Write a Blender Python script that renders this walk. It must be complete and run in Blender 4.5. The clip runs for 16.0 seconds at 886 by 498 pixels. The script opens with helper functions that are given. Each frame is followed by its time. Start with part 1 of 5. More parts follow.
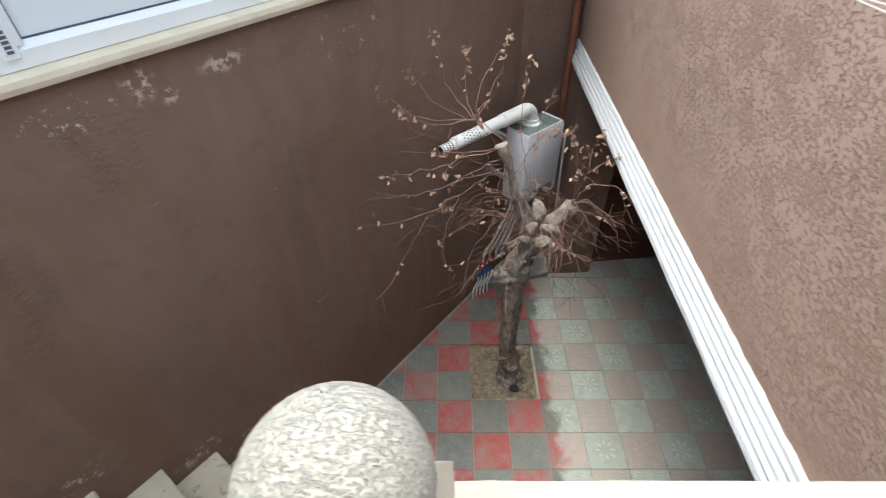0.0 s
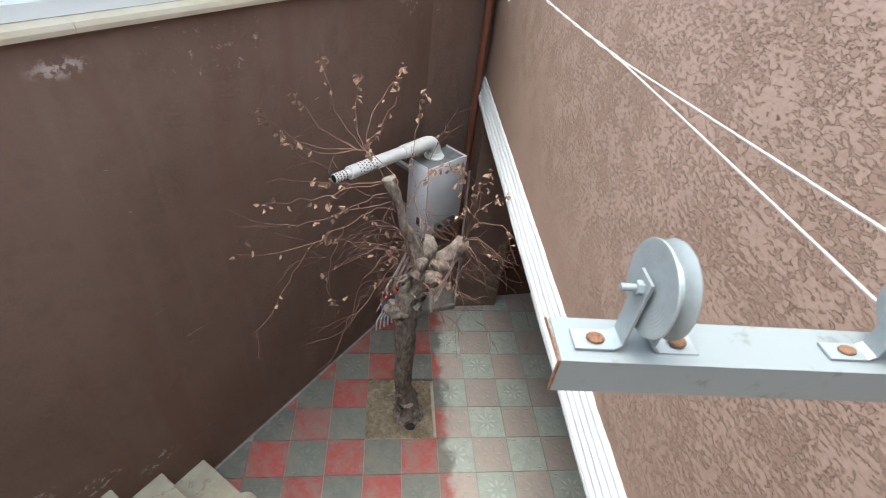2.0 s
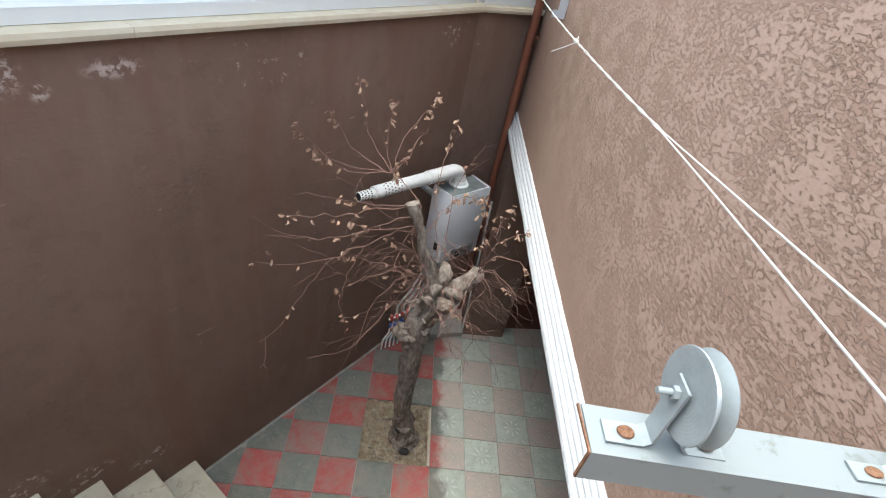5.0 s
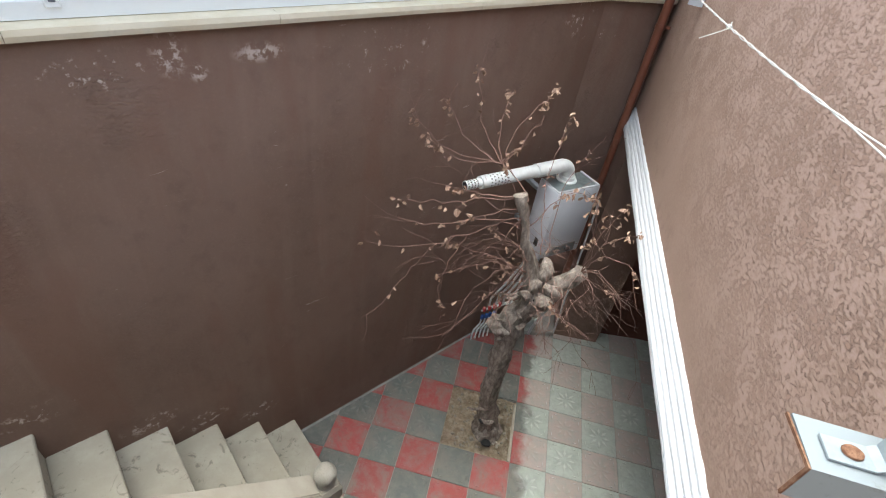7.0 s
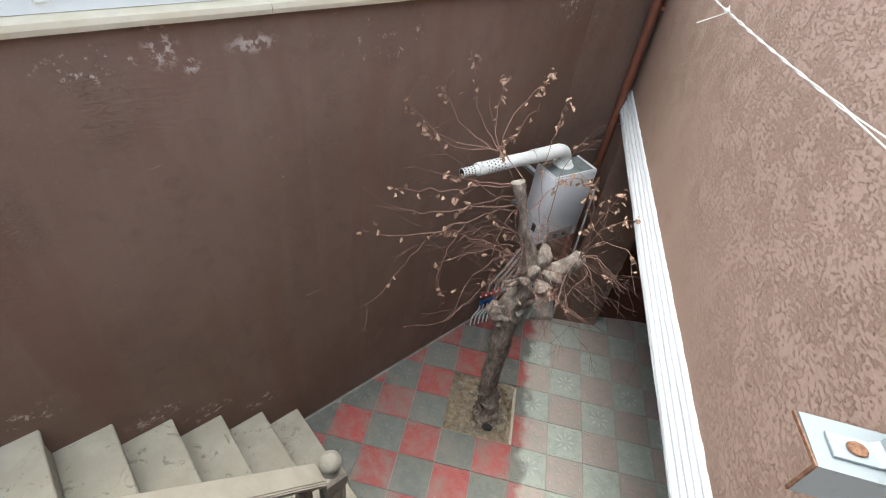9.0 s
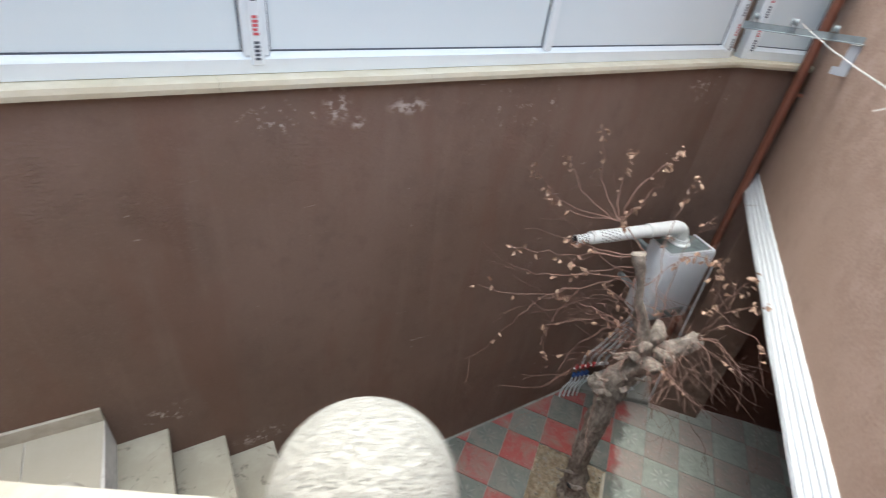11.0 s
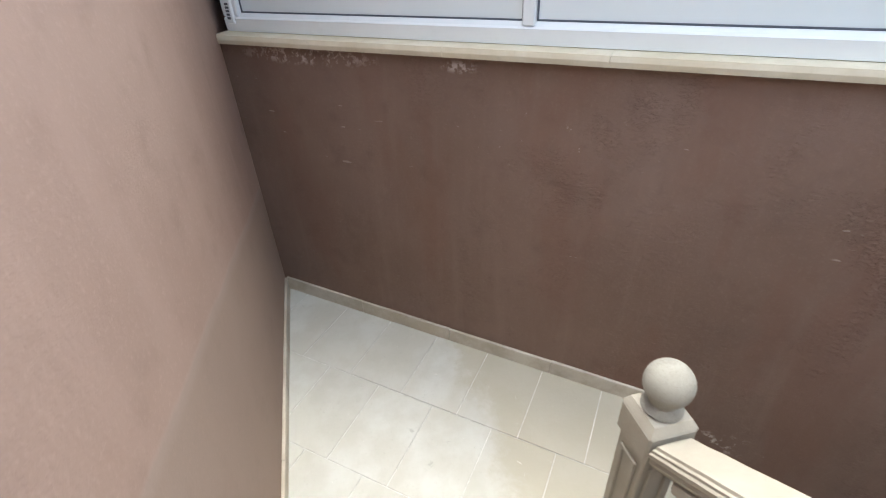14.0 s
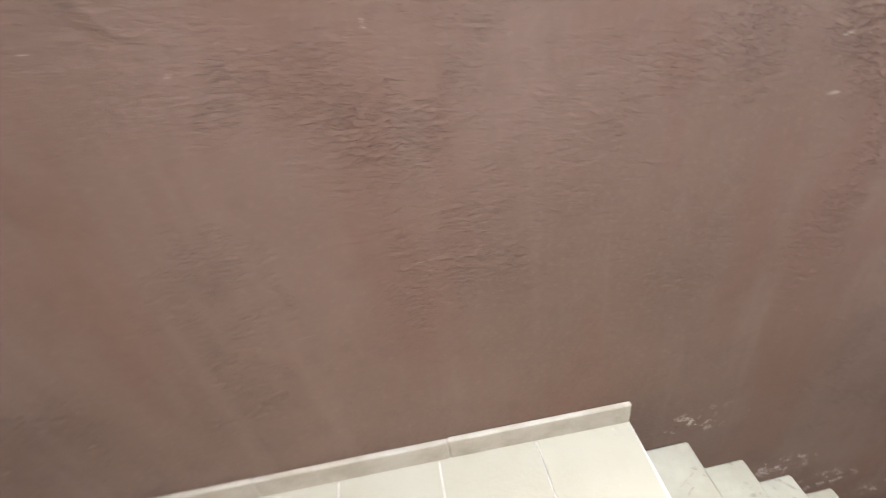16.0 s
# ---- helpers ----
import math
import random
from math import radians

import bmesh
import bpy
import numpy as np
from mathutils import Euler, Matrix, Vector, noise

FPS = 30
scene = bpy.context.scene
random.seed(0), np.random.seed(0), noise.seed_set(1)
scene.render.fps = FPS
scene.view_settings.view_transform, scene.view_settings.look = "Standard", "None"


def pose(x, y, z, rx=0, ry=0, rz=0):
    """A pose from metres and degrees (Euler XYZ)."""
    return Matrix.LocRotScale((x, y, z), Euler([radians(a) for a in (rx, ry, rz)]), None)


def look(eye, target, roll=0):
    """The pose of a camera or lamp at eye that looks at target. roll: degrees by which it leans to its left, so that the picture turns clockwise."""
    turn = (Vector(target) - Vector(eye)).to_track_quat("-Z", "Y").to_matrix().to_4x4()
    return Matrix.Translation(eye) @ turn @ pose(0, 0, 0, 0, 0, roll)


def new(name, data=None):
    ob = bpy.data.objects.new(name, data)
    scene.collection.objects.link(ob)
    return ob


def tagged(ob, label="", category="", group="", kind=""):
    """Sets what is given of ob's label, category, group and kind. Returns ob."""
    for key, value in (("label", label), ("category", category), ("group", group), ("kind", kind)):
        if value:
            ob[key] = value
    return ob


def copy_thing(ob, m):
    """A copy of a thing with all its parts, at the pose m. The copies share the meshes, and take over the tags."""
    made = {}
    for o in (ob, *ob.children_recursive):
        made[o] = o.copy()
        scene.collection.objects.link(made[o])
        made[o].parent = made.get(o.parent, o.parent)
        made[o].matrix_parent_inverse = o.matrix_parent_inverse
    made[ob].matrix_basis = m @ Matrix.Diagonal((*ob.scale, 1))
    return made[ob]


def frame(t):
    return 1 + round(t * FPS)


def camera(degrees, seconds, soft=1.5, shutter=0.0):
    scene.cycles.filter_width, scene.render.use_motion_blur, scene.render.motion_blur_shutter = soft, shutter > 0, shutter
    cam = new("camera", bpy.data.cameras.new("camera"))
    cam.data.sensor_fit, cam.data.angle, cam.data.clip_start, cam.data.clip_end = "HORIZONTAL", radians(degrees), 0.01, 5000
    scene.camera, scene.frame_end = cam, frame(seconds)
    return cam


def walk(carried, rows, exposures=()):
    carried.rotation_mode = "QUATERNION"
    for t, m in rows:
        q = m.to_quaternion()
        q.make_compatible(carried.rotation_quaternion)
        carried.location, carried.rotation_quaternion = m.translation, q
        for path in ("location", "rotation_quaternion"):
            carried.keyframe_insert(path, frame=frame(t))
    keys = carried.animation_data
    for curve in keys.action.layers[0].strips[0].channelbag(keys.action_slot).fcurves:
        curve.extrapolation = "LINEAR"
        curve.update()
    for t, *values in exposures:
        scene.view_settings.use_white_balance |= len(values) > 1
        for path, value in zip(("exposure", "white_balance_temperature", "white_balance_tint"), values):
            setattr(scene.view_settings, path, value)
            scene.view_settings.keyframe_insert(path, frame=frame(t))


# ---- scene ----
from math import sin, cos, pi, atan2

# ---------- camera and walk ----------
cam = camera(84.85, 16.0, soft=1.1, shutter=0.3)
PATH = (
    (0.0, pose(-0.152, -2.099, 3.481, 48.41, 0.99, 0.46)),
    (0.5, pose(-0.097, -2.111, 3.485, 50.33, -1.29, -3.99)),
    (1.0, pose(-0.098, -2.121, 3.510, 54.07, -2.30, -7.49)),
    (1.5, pose(-0.003, -2.051, 3.494, 54.39, -3.28, -6.15)),
    (2.0, pose(0.100, -1.998, 3.474, 51.48, -5.74, -4.27)),
    (2.5, pose(0.122, -1.972, 3.489, 52.17, -7.08, -5.21)),
    (3.0, pose(0.110, -1.979, 3.494, 53.08, -7.55, -4.70)),
    (3.5, pose(0.101, -1.982, 3.494, 53.07, -7.93, -1.29)),
    (3.7, pose(0.087, -1.987, 3.501, 52.87, -7.72, -0.91)),
    (6.0, pose(0.062, -1.989, 3.506, 53.44, -12.72, 4.84)),
    (6.5, pose(0.036, -2.005, 3.507, 52.87, -10.70, 9.17)),
    (7.0, pose(0.019, -1.995, 3.478, 50.92, -7.24, 12.58)),
    (7.5, pose(0.027, -1.990, 3.481, 49.50, -6.70, 11.48)),
    (8.0, pose(0.027, -1.989, 3.474, 49.05, -6.62, 11.26)),
    (10.3, pose(-0.023, -2.027, 3.515, 52.85, -6.05, 14.36)),
    (10.5, pose(-0.022, -2.041, 3.509, 54.49, -5.64, 15.71)),
    (11.0, pose(-0.142, -2.119, 3.491, 55.43, -6.10, 23.12)),
    (11.5, pose(-0.230, -2.236, 3.460, 54.10, -5.87, 41.57)),
    (12.0, pose(-0.153, -2.417, 3.436, 49.85, -3.89, 66.80)),
    (12.5, pose(-0.145, -2.562, 3.462, 45.82, -0.26, 78.53)),
    (13.0, pose(-0.264, -2.616, 3.399, 46.45, 1.05, 79.07)),
    (13.5, pose(-0.546, -2.553, 3.342, 52.47, 1.96, 79.62)),
    (14.0, pose(-0.757, -2.590, 3.294, 56.19, 2.43, 77.11)),
    (14.5, pose(-0.977, -2.641, 3.175, 57.65, 3.75, 75.50)),
    (15.0, pose(-1.121, -2.683, 2.919, 62.20, 0.27, 71.66)),
    (15.5, pose(-1.433, -2.510, 2.841, 56.90, 4.53, 61.38)),
    (16.0, pose(-1.617, -2.258, 2.736, 54.05, 7.55, 42.79)),
)
EXPOSURES = ((0.0, 1.98, 5950, 0), (6.0, 2.0, 5950, 0), (7.0, 2.05, 5950, 0), (10.5, 2.12, 5950, 0), (11.0, 2.1, 5950, 0), (12.0, 1.66, 5950, 0), (13.0, 1.80, 5950, 0), (13.5, 2.05, 5950, 0), (14.0, 2.2, 5950, 0), (14.5, 2.28, 5950, 0), (15.0, 2.52, 5950, 0), (15.5, 2.58, 5950, 0), (16.0, 3.12, 5950, 0))
walk(cam, PATH, EXPOSURES)

# ---------- sky and sun: an overcast day, brighter from the north-west ----------
SUN_DIR = Vector((-0.21, 0.06, 0.97)).normalized()
world = bpy.data.worlds.new("sky")
scene.world = world
world.use_nodes = True
wn = world.node_tree.nodes
sky = wn.new("ShaderNodeTexSky")
sky.sky_type = "NISHITA"
sky.sun_disc = False
sky.sun_elevation = math.asin(SUN_DIR.z)
sky.sun_rotation = atan2(SUN_DIR.x, SUN_DIR.y)
sky.dust_density = 6.0
sky.air_density = 0.6
wn["Background"].inputs["Strength"].default_value = 0.15
world.node_tree.links.new(sky.outputs[0], wn["Background"].inputs["Color"])
sun = new("sun", bpy.data.lights.new("sun", "SUN"))
sun.data.energy, sun.data.angle, sun.data.color = 0.7, radians(150), (1.0, 0.98, 0.94)
sun.matrix_world = look(SUN_DIR * 30, (0, 0, 0))

# ---------- the plan ----------
TH = radians(52.13)                       # the brown wall's bearing
BC = 0.689
BROWN = Matrix.Translation((-sin(TH) * BC, cos(TH) * BC, 0)) @ Matrix.Rotation(TH, 4, "Z")   # x along the wall, y into it
EAST = pose(0.822, 0, 0, rz=-1.455)       # y along the east wall, x into it
HOUSE_Y, HOUSE_TURN = -2.990, 1.375       # the house wall where x is 0, and its bearing
STAIR_Y = -3.06                           # the steps run a little into the house wall
Z_LAND, Z_TOP, Z_SILL = 1.444, 2.288, 2.897
R1, G1, R2, G2, S0 = 0.211, 0.238, 1.426 / 7, 0.240, -2.279
Z_EDGE = 1.426                            # the landing at the head of the lower steps
KINK = 1.506
TILE = 0.275


def bw(s, o, z=0.0):
    return BROWN @ Vector((s, o, z))


CORNER_W = bw(-4.42, 0)                   # where the brown wall meets the house
KINK_P = bw(KINK, 0)
CORNER_E = Vector((0.885, 1.935, 0))
FACET_ANG = atan2(CORNER_E.y - KINK_P.y, CORNER_E.x - KINK_P.x)
FACET = Matrix.Translation(KINK_P) @ Matrix.Rotation(FACET_ANG, 4, "Z")
FACET_LEN = (CORNER_E - KINK_P).length


# ---------- mesh helpers ----------
def finish(name, bm, material, smooth=False):
    me = bpy.data.meshes.new(name)
    bmesh.ops.recalc_face_normals(bm, faces=bm.faces)
    bm.to_mesh(me)
    bm.free()
    if smooth:
        me.shade_smooth()
        me.set_sharp_from_angle(angle=radians(38))
    me.materials.append(material)
    return me


def part(name, bm, material, parent, label="", smooth=False, m=None):
    ob = new(name, finish(name, bm, material, smooth) if isinstance(bm, bmesh.types.BMesh) else bm)
    ob.parent = parent
    if m is not None:
        ob.matrix_basis = m
    return tagged(ob, label=label)


def thing(name, label, category, m=None, group="", kind=""):
    ob = new(name)
    ob.empty_display_size = 0.05
    if m is not None:
        ob.matrix_basis = m
    return tagged(ob, label, category, group, kind)


def structure(name, bm, material, m=None, label="", category="", smooth=False):
    ob = new(name, finish(name, bm, material, smooth))
    if m is not None:
        ob.matrix_basis = m
    return tagged(ob, label, category, kind="structure")


def box(bm, lo, hi, bevel=0.0, m=None, seg=1):
    mid = [(a + b) / 2 for a, b in zip(lo, hi)]
    size = [b - a for a, b in zip(lo, hi)]
    made = bmesh.ops.create_cube(bm, size=1, matrix=Matrix.Translation(mid) @ Matrix.Diagonal((*size, 1)))
    verts = made["verts"]
    if bevel:
        edges = list({e for v in verts for e in v.link_edges})
        made = bmesh.ops.bevel(bm, geom=edges, offset=bevel, segments=seg, affect="EDGES", profile=0.5)
        verts = made["verts"]
    if m is not None:
        bmesh.ops.transform(bm, matrix=m, verts=verts)
    return verts


def prism(bm, pts, z0, z1, m=None, bevel=0.0):
    a = [bm.verts.new((p[0], p[1], z0)) for p in pts]
    b = [bm.verts.new((p[0], p[1], z1)) for p in pts]
    n = len(pts)
    top = bm.faces.new(b)
    bm.faces.new(a[::-1])
    for i in range(n):
        bm.faces.new((a[i], a[(i + 1) % n], b[(i + 1) % n], b[i]))
    verts = a + b
    if bevel:
        made = bmesh.ops.bevel(bm, geom=list(top.edges), offset=bevel, segments=1, affect="EDGES", profile=0.5)
        verts = list(set([v for v in verts if v.is_valid] + made["verts"]))
    if m is not None:
        bmesh.ops.transform(bm, matrix=m, verts=verts)


def lathe(bm, profile, seg=20, m=None, square=False):
    rings = []
    made = []
    for r, z in profile:
        ring = []
        for k in range(seg):
            a = 2 * pi * (k + 0.5) / seg
            ring.append(bm.verts.new((r * cos(a), r * sin(a), z)))
        rings.append(ring)
        made += ring
    for p, q in zip(rings, rings[1:]):
        for k in range(seg):
            bm.faces.new((p[k], p[(k + 1) % seg], q[(k + 1) % seg], q[k]))
    bm.faces.new(rings[0][::-1])
    bm.faces.new(rings[-1])
    if m is not None:
        bmesh.ops.transform(bm, matrix=m, verts=made)


def sweep(bm, profile, p0, p1, up=(0, 0, 1), cuts=1):
    """A closed profile of (side, height) drawn along a straight line; side is to the right of the way."""
    p0, p1 = Vector(p0), Vector(p1)
    way = (p1 - p0).normalized()
    side = way.cross(Vector(up)).normalized()
    high = Vector(up)
    rings = []
    for i in range(cuts + 1):
        p = p0.lerp(p1, i / cuts)
        rings.append([bm.verts.new(p + side * u + high * v) for u, v in profile])
    n = len(profile)
    for a, b in zip(rings, rings[1:]):
        for k in range(n):
            bm.faces.new((a[k], a[(k + 1) % n], b[(k + 1) % n], b[k]))
    bm.faces.new(rings[0])
    bm.faces.new(rings[-1][::-1])


def tube(bm, pts, radii, seg=6, wobble=0.0, rnd=None):
    pts = [Vector(p) for p in pts]
    rings = []
    ref = Vector((0.31, 0.17, 0.93))
    for i, p in enumerate(pts):
        way = (pts[min(i + 1, len(pts) - 1)] - pts[max(i - 1, 0)]).normalized()
        if abs(way.dot(ref)) > 0.95:
            ref = Vector((0.9, -0.3, 0.2))
        u = way.cross(ref).normalized()
        v = way.cross(u)
        ring = []
        for k in range(seg):
            a = 2 * pi * k / seg
            r = radii[i]
            if wobble:
                r *= 1 + wobble * (noise.noise(p * 9 + Vector((cos(a), sin(a), 0)) * 1.3) + (rnd.random() - 0.5) * 0.5)
            ring.append(bm.verts.new(p + (u * cos(a) + v * sin(a)) * r))
        rings.append(ring)
    for a, b in zip(rings, rings[1:]):
        for k in range(seg):
            bm.faces.new((a[k], a[(k + 1) % seg], b[(k + 1) % seg], b[k]))
    bm.faces.new(rings[0][::-1])
    bm.faces.new(rings[-1])


def clip(poly, hull):
    """The part of a polygon inside a convex hull (both anticlockwise)."""
    out = [Vector(p[:2]) for p in poly]
    for i in range(len(hull)):
        a, b = Vector(hull[i][:2]), Vector(hull[(i + 1) % len(hull)][:2])
        e = b - a
        cur, out = out, []
        for j in range(len(cur)):
            p, q = cur[j], cur[(j + 1) % len(cur)]
            dp = e.x * (p.y - a.y) - e.y * (p.x - a.x)
            dq = e.x * (q.y - a.y) - e.y * (q.x - a.x)
            if dp >= 0:
                out.append(p)
            if dp * dq < 0:
                out.append(p.lerp(q, dp / (dp - dq)))
        if len(out) < 3:
            return []
    clean = [p for k, p in enumerate(out) if (p - out[k - 1]).length > 0.004]
    return clean if len(clean) > 2 else []


# ---------- materials ----------
class Nodes:
    def __init__(self, name, rough=0.8, metal=0.0, spec=0.4):
        self.mat = bpy.data.materials.new(name)
        self.mat.use_nodes = True
        self.t = self.mat.node_tree
        self.b = self.t.nodes["Principled BSDF"]
        self.b.inputs["Roughness"].default_value = rough
        self.b.inputs["Metallic"].default_value = metal
        self.b.inputs["Specular IOR Level"].default_value = spec
        self.pos = self.t.nodes.new("ShaderNodeNewGeometry").outputs["Position"]
        self.obj = None
        self.height = None

    def link(self, a, b):
        self.t.links.new(a, b)

    def local(self):
        if self.obj is None:
            self.obj = self.t.nodes.new("ShaderNodeTexCoord").outputs["Object"]
        return self.obj

    def scaled(self, vec, s):
        n = self.t.nodes.new("ShaderNodeVectorMath")
        n.operation = "MULTIPLY"
        self.link(vec, n.inputs[0])
        n.inputs[1].default_value = s
        return n.outputs[0]

    def noise(self, scale, detail=4.0, rough=0.55, vec=None, distort=0.0):
        n = self.t.nodes.new("ShaderNodeTexNoise")
        n.inputs["Scale"].default_value = scale
        n.inputs["Detail"].default_value = detail
        n.inputs["Roughness"].default_value = rough
        n.inputs["Distortion"].default_value = distort
        self.link(vec or self.pos, n.inputs["Vector"])
        return n.outputs["Fac"]

    def voronoi(self, scale, vec=None, feature="F1"):
        n = self.t.nodes.new("ShaderNodeTexVoronoi")
        n.feature = feature
        n.inputs["Scale"].default_value = scale
        self.link(vec or self.pos, n.inputs["Vector"])
        return n.outputs["Distance"]

    def ramp(self, fac, lo, hi, a=0.0, b=1.0):
        n = self.t.nodes.new("ShaderNodeMapRange")
        n.interpolation_type = "SMOOTHSTEP"
        self.link(fac, n.inputs[0])
        for i, v in zip((1, 2, 3, 4), (lo, hi, a, b)):
            n.inputs[i].default_value = v
        return n.outputs[0]

    def math(self, op, a, b):
        n = self.t.nodes.new("ShaderNodeMath")
        n.operation = op
        for i, v in enumerate((a, b)):
            if isinstance(v, (int, float)):
                n.inputs[i].default_value = v
            else:
                self.link(v, n.inputs[i])
        return n.outputs[0]

    def mix(self, fac, a, b):
        n = self.t.nodes.new("ShaderNodeMix")
        n.data_type = "RGBA"
        for sock, v in ((n.inputs[0], fac), (n.inputs[6], a), (n.inputs[7], b)):
            if isinstance(v, tuple):
                sock.default_value = (*v, 1)
            elif isinstance(v, (int, float)):
                sock.default_value = v
            else:
                self.link(v, sock)
        return n.outputs[2]

    def spot(self, centre, size, vec=None):
        """1 at a place, falling to 0 at the ellipsoid's rim."""
        v = self.t.nodes.new("ShaderNodeVectorMath")
        v.operation = "SUBTRACT"
        self.link(vec or self.local(), v.inputs[0])
        v.inputs[1].default_value = centre
        w = self.scaled(v.outputs[0], tuple(1 / q for q in size))
        ln = self.t.nodes.new("ShaderNodeVectorMath")
        ln.operation = "LENGTH"
        self.link(w, ln.inputs[0])
        return self.ramp(ln.outputs["Value"], 0.2, 1.0, 1.0, 0.0)

    def axis(self, vec, k):
        n = self.t.nodes.new("ShaderNodeSeparateXYZ")
        self.link(vec, n.inputs[0])
        return n.outputs[k]

    def bump(self, h, strength=0.5, dist=0.01):
        n = self.t.nodes.new("ShaderNodeBump")
        n.inputs["Strength"].default_value = strength
        n.inputs["Distance"].default_value = dist
        self.link(h, n.inputs["Height"])
        if self.height:
            self.link(self.height, n.inputs["Normal"])
        self.height = n.outputs[0]
        self.link(self.height, self.b.inputs["Normal"])

    def color(self, c):
        if isinstance(c, tuple):
            self.b.inputs["Base Color"].default_value = (*c, 1)
        else:
            self.link(c, self.b.inputs["Base Color"])

    def rough(self, r):
        self.link(r, self.b.inputs["Roughness"])


def stucco(name, base, light, coarse):
    m = Nodes(name, 0.88, spec=0.25 if coarse else 0.2)
    big = m.noise(1.3, 3)
    mid = m.noise(9, 5)
    fine = m.noise(85, 4, 0.65)
    col = m.mix(m.ramp(big, 0.3, 0.7), base, light)
    dark = tuple(c * 0.8 for c in base)
    col = m.mix(m.ramp(mid, 0.5, 0.8, 0.0, 0.45), col, dark)
    col = m.mix(m.ramp(fine, 0.5, 0.75, 0.0, 0.35), col, tuple(min(1, c * 1.22) for c in light))
    return m, col, fine, mid


def simple(name, base, rough=0.6, metal=0.0, spec=0.4, var=0.15, scale=30, bump=0.15, dist=0.002):
    m = Nodes(name, rough, metal, spec)
    a, b = m.noise(scale, 4), m.noise(scale * 0.12, 3)
    col = m.mix(m.ramp(a, 0.3, 0.75), base, tuple(c * (1 - var) for c in base))
    col = m.mix(m.ramp(b, 0.35, 0.7, 0, 0.6), col, tuple(min(1, c * (1 + var * 0.8)) for c in base))
    m.color(col)
    if bump:
        m.bump(a, bump, dist)
    return m.mat


# brown wall paint, darkened for part of its shade, with salts and worn patches
m, col, fine, mid = stucco("shaded_brown_stucco", (0.186, 0.124, 0.094), (0.218, 0.150, 0.118), False)
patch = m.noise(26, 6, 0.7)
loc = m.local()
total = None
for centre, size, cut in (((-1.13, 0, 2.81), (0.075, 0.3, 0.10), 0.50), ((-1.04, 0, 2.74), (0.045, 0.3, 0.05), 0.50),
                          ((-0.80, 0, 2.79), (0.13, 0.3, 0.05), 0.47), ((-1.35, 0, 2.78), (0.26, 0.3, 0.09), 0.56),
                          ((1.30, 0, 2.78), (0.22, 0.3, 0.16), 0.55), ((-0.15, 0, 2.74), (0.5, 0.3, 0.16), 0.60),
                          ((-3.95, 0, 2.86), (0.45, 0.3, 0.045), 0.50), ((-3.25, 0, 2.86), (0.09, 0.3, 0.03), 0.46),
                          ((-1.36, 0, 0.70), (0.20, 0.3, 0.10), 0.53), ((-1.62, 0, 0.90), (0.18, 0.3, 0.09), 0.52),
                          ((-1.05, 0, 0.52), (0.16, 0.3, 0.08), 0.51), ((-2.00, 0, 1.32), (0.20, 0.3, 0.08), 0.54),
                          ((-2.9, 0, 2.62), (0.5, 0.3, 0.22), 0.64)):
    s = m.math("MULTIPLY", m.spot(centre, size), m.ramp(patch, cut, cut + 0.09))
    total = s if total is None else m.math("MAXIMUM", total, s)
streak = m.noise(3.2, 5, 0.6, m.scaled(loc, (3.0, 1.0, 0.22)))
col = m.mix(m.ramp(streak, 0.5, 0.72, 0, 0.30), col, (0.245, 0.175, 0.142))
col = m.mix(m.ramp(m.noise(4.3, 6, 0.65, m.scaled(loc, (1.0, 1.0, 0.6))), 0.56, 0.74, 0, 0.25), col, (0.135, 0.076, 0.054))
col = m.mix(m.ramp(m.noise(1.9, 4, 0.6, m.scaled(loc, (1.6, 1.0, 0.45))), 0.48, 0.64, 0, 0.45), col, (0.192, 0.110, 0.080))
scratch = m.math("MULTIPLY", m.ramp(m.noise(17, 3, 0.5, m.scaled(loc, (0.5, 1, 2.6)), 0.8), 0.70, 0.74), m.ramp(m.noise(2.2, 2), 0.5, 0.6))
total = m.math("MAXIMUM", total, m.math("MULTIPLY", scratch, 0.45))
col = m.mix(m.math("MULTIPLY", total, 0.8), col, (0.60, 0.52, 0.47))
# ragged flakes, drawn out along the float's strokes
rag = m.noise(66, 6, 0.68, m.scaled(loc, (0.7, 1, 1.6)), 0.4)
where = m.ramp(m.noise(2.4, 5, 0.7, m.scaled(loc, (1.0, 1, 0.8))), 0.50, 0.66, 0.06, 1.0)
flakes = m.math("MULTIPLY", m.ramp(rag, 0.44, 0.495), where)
# relief shading put into the colour: hollows darker, flake tops paler
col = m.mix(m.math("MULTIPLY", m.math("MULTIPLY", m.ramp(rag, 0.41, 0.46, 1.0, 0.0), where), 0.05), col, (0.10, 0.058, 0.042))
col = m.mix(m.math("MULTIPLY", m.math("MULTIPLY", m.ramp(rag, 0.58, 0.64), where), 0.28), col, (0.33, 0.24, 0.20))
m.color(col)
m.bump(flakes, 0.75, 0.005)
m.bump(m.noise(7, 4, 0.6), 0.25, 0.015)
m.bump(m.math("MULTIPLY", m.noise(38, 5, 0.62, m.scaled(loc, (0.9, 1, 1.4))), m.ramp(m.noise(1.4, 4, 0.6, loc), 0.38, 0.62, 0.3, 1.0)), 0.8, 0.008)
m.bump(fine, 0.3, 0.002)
SHADED_BROWN_STUCCO = m.mat

# the same paint family without that darkening, on the rough-cast east wall
m, col, fine, mid = stucco("rough_cast", (0.305, 0.212, 0.162), (0.345, 0.243, 0.191), True)
loc = m.local()
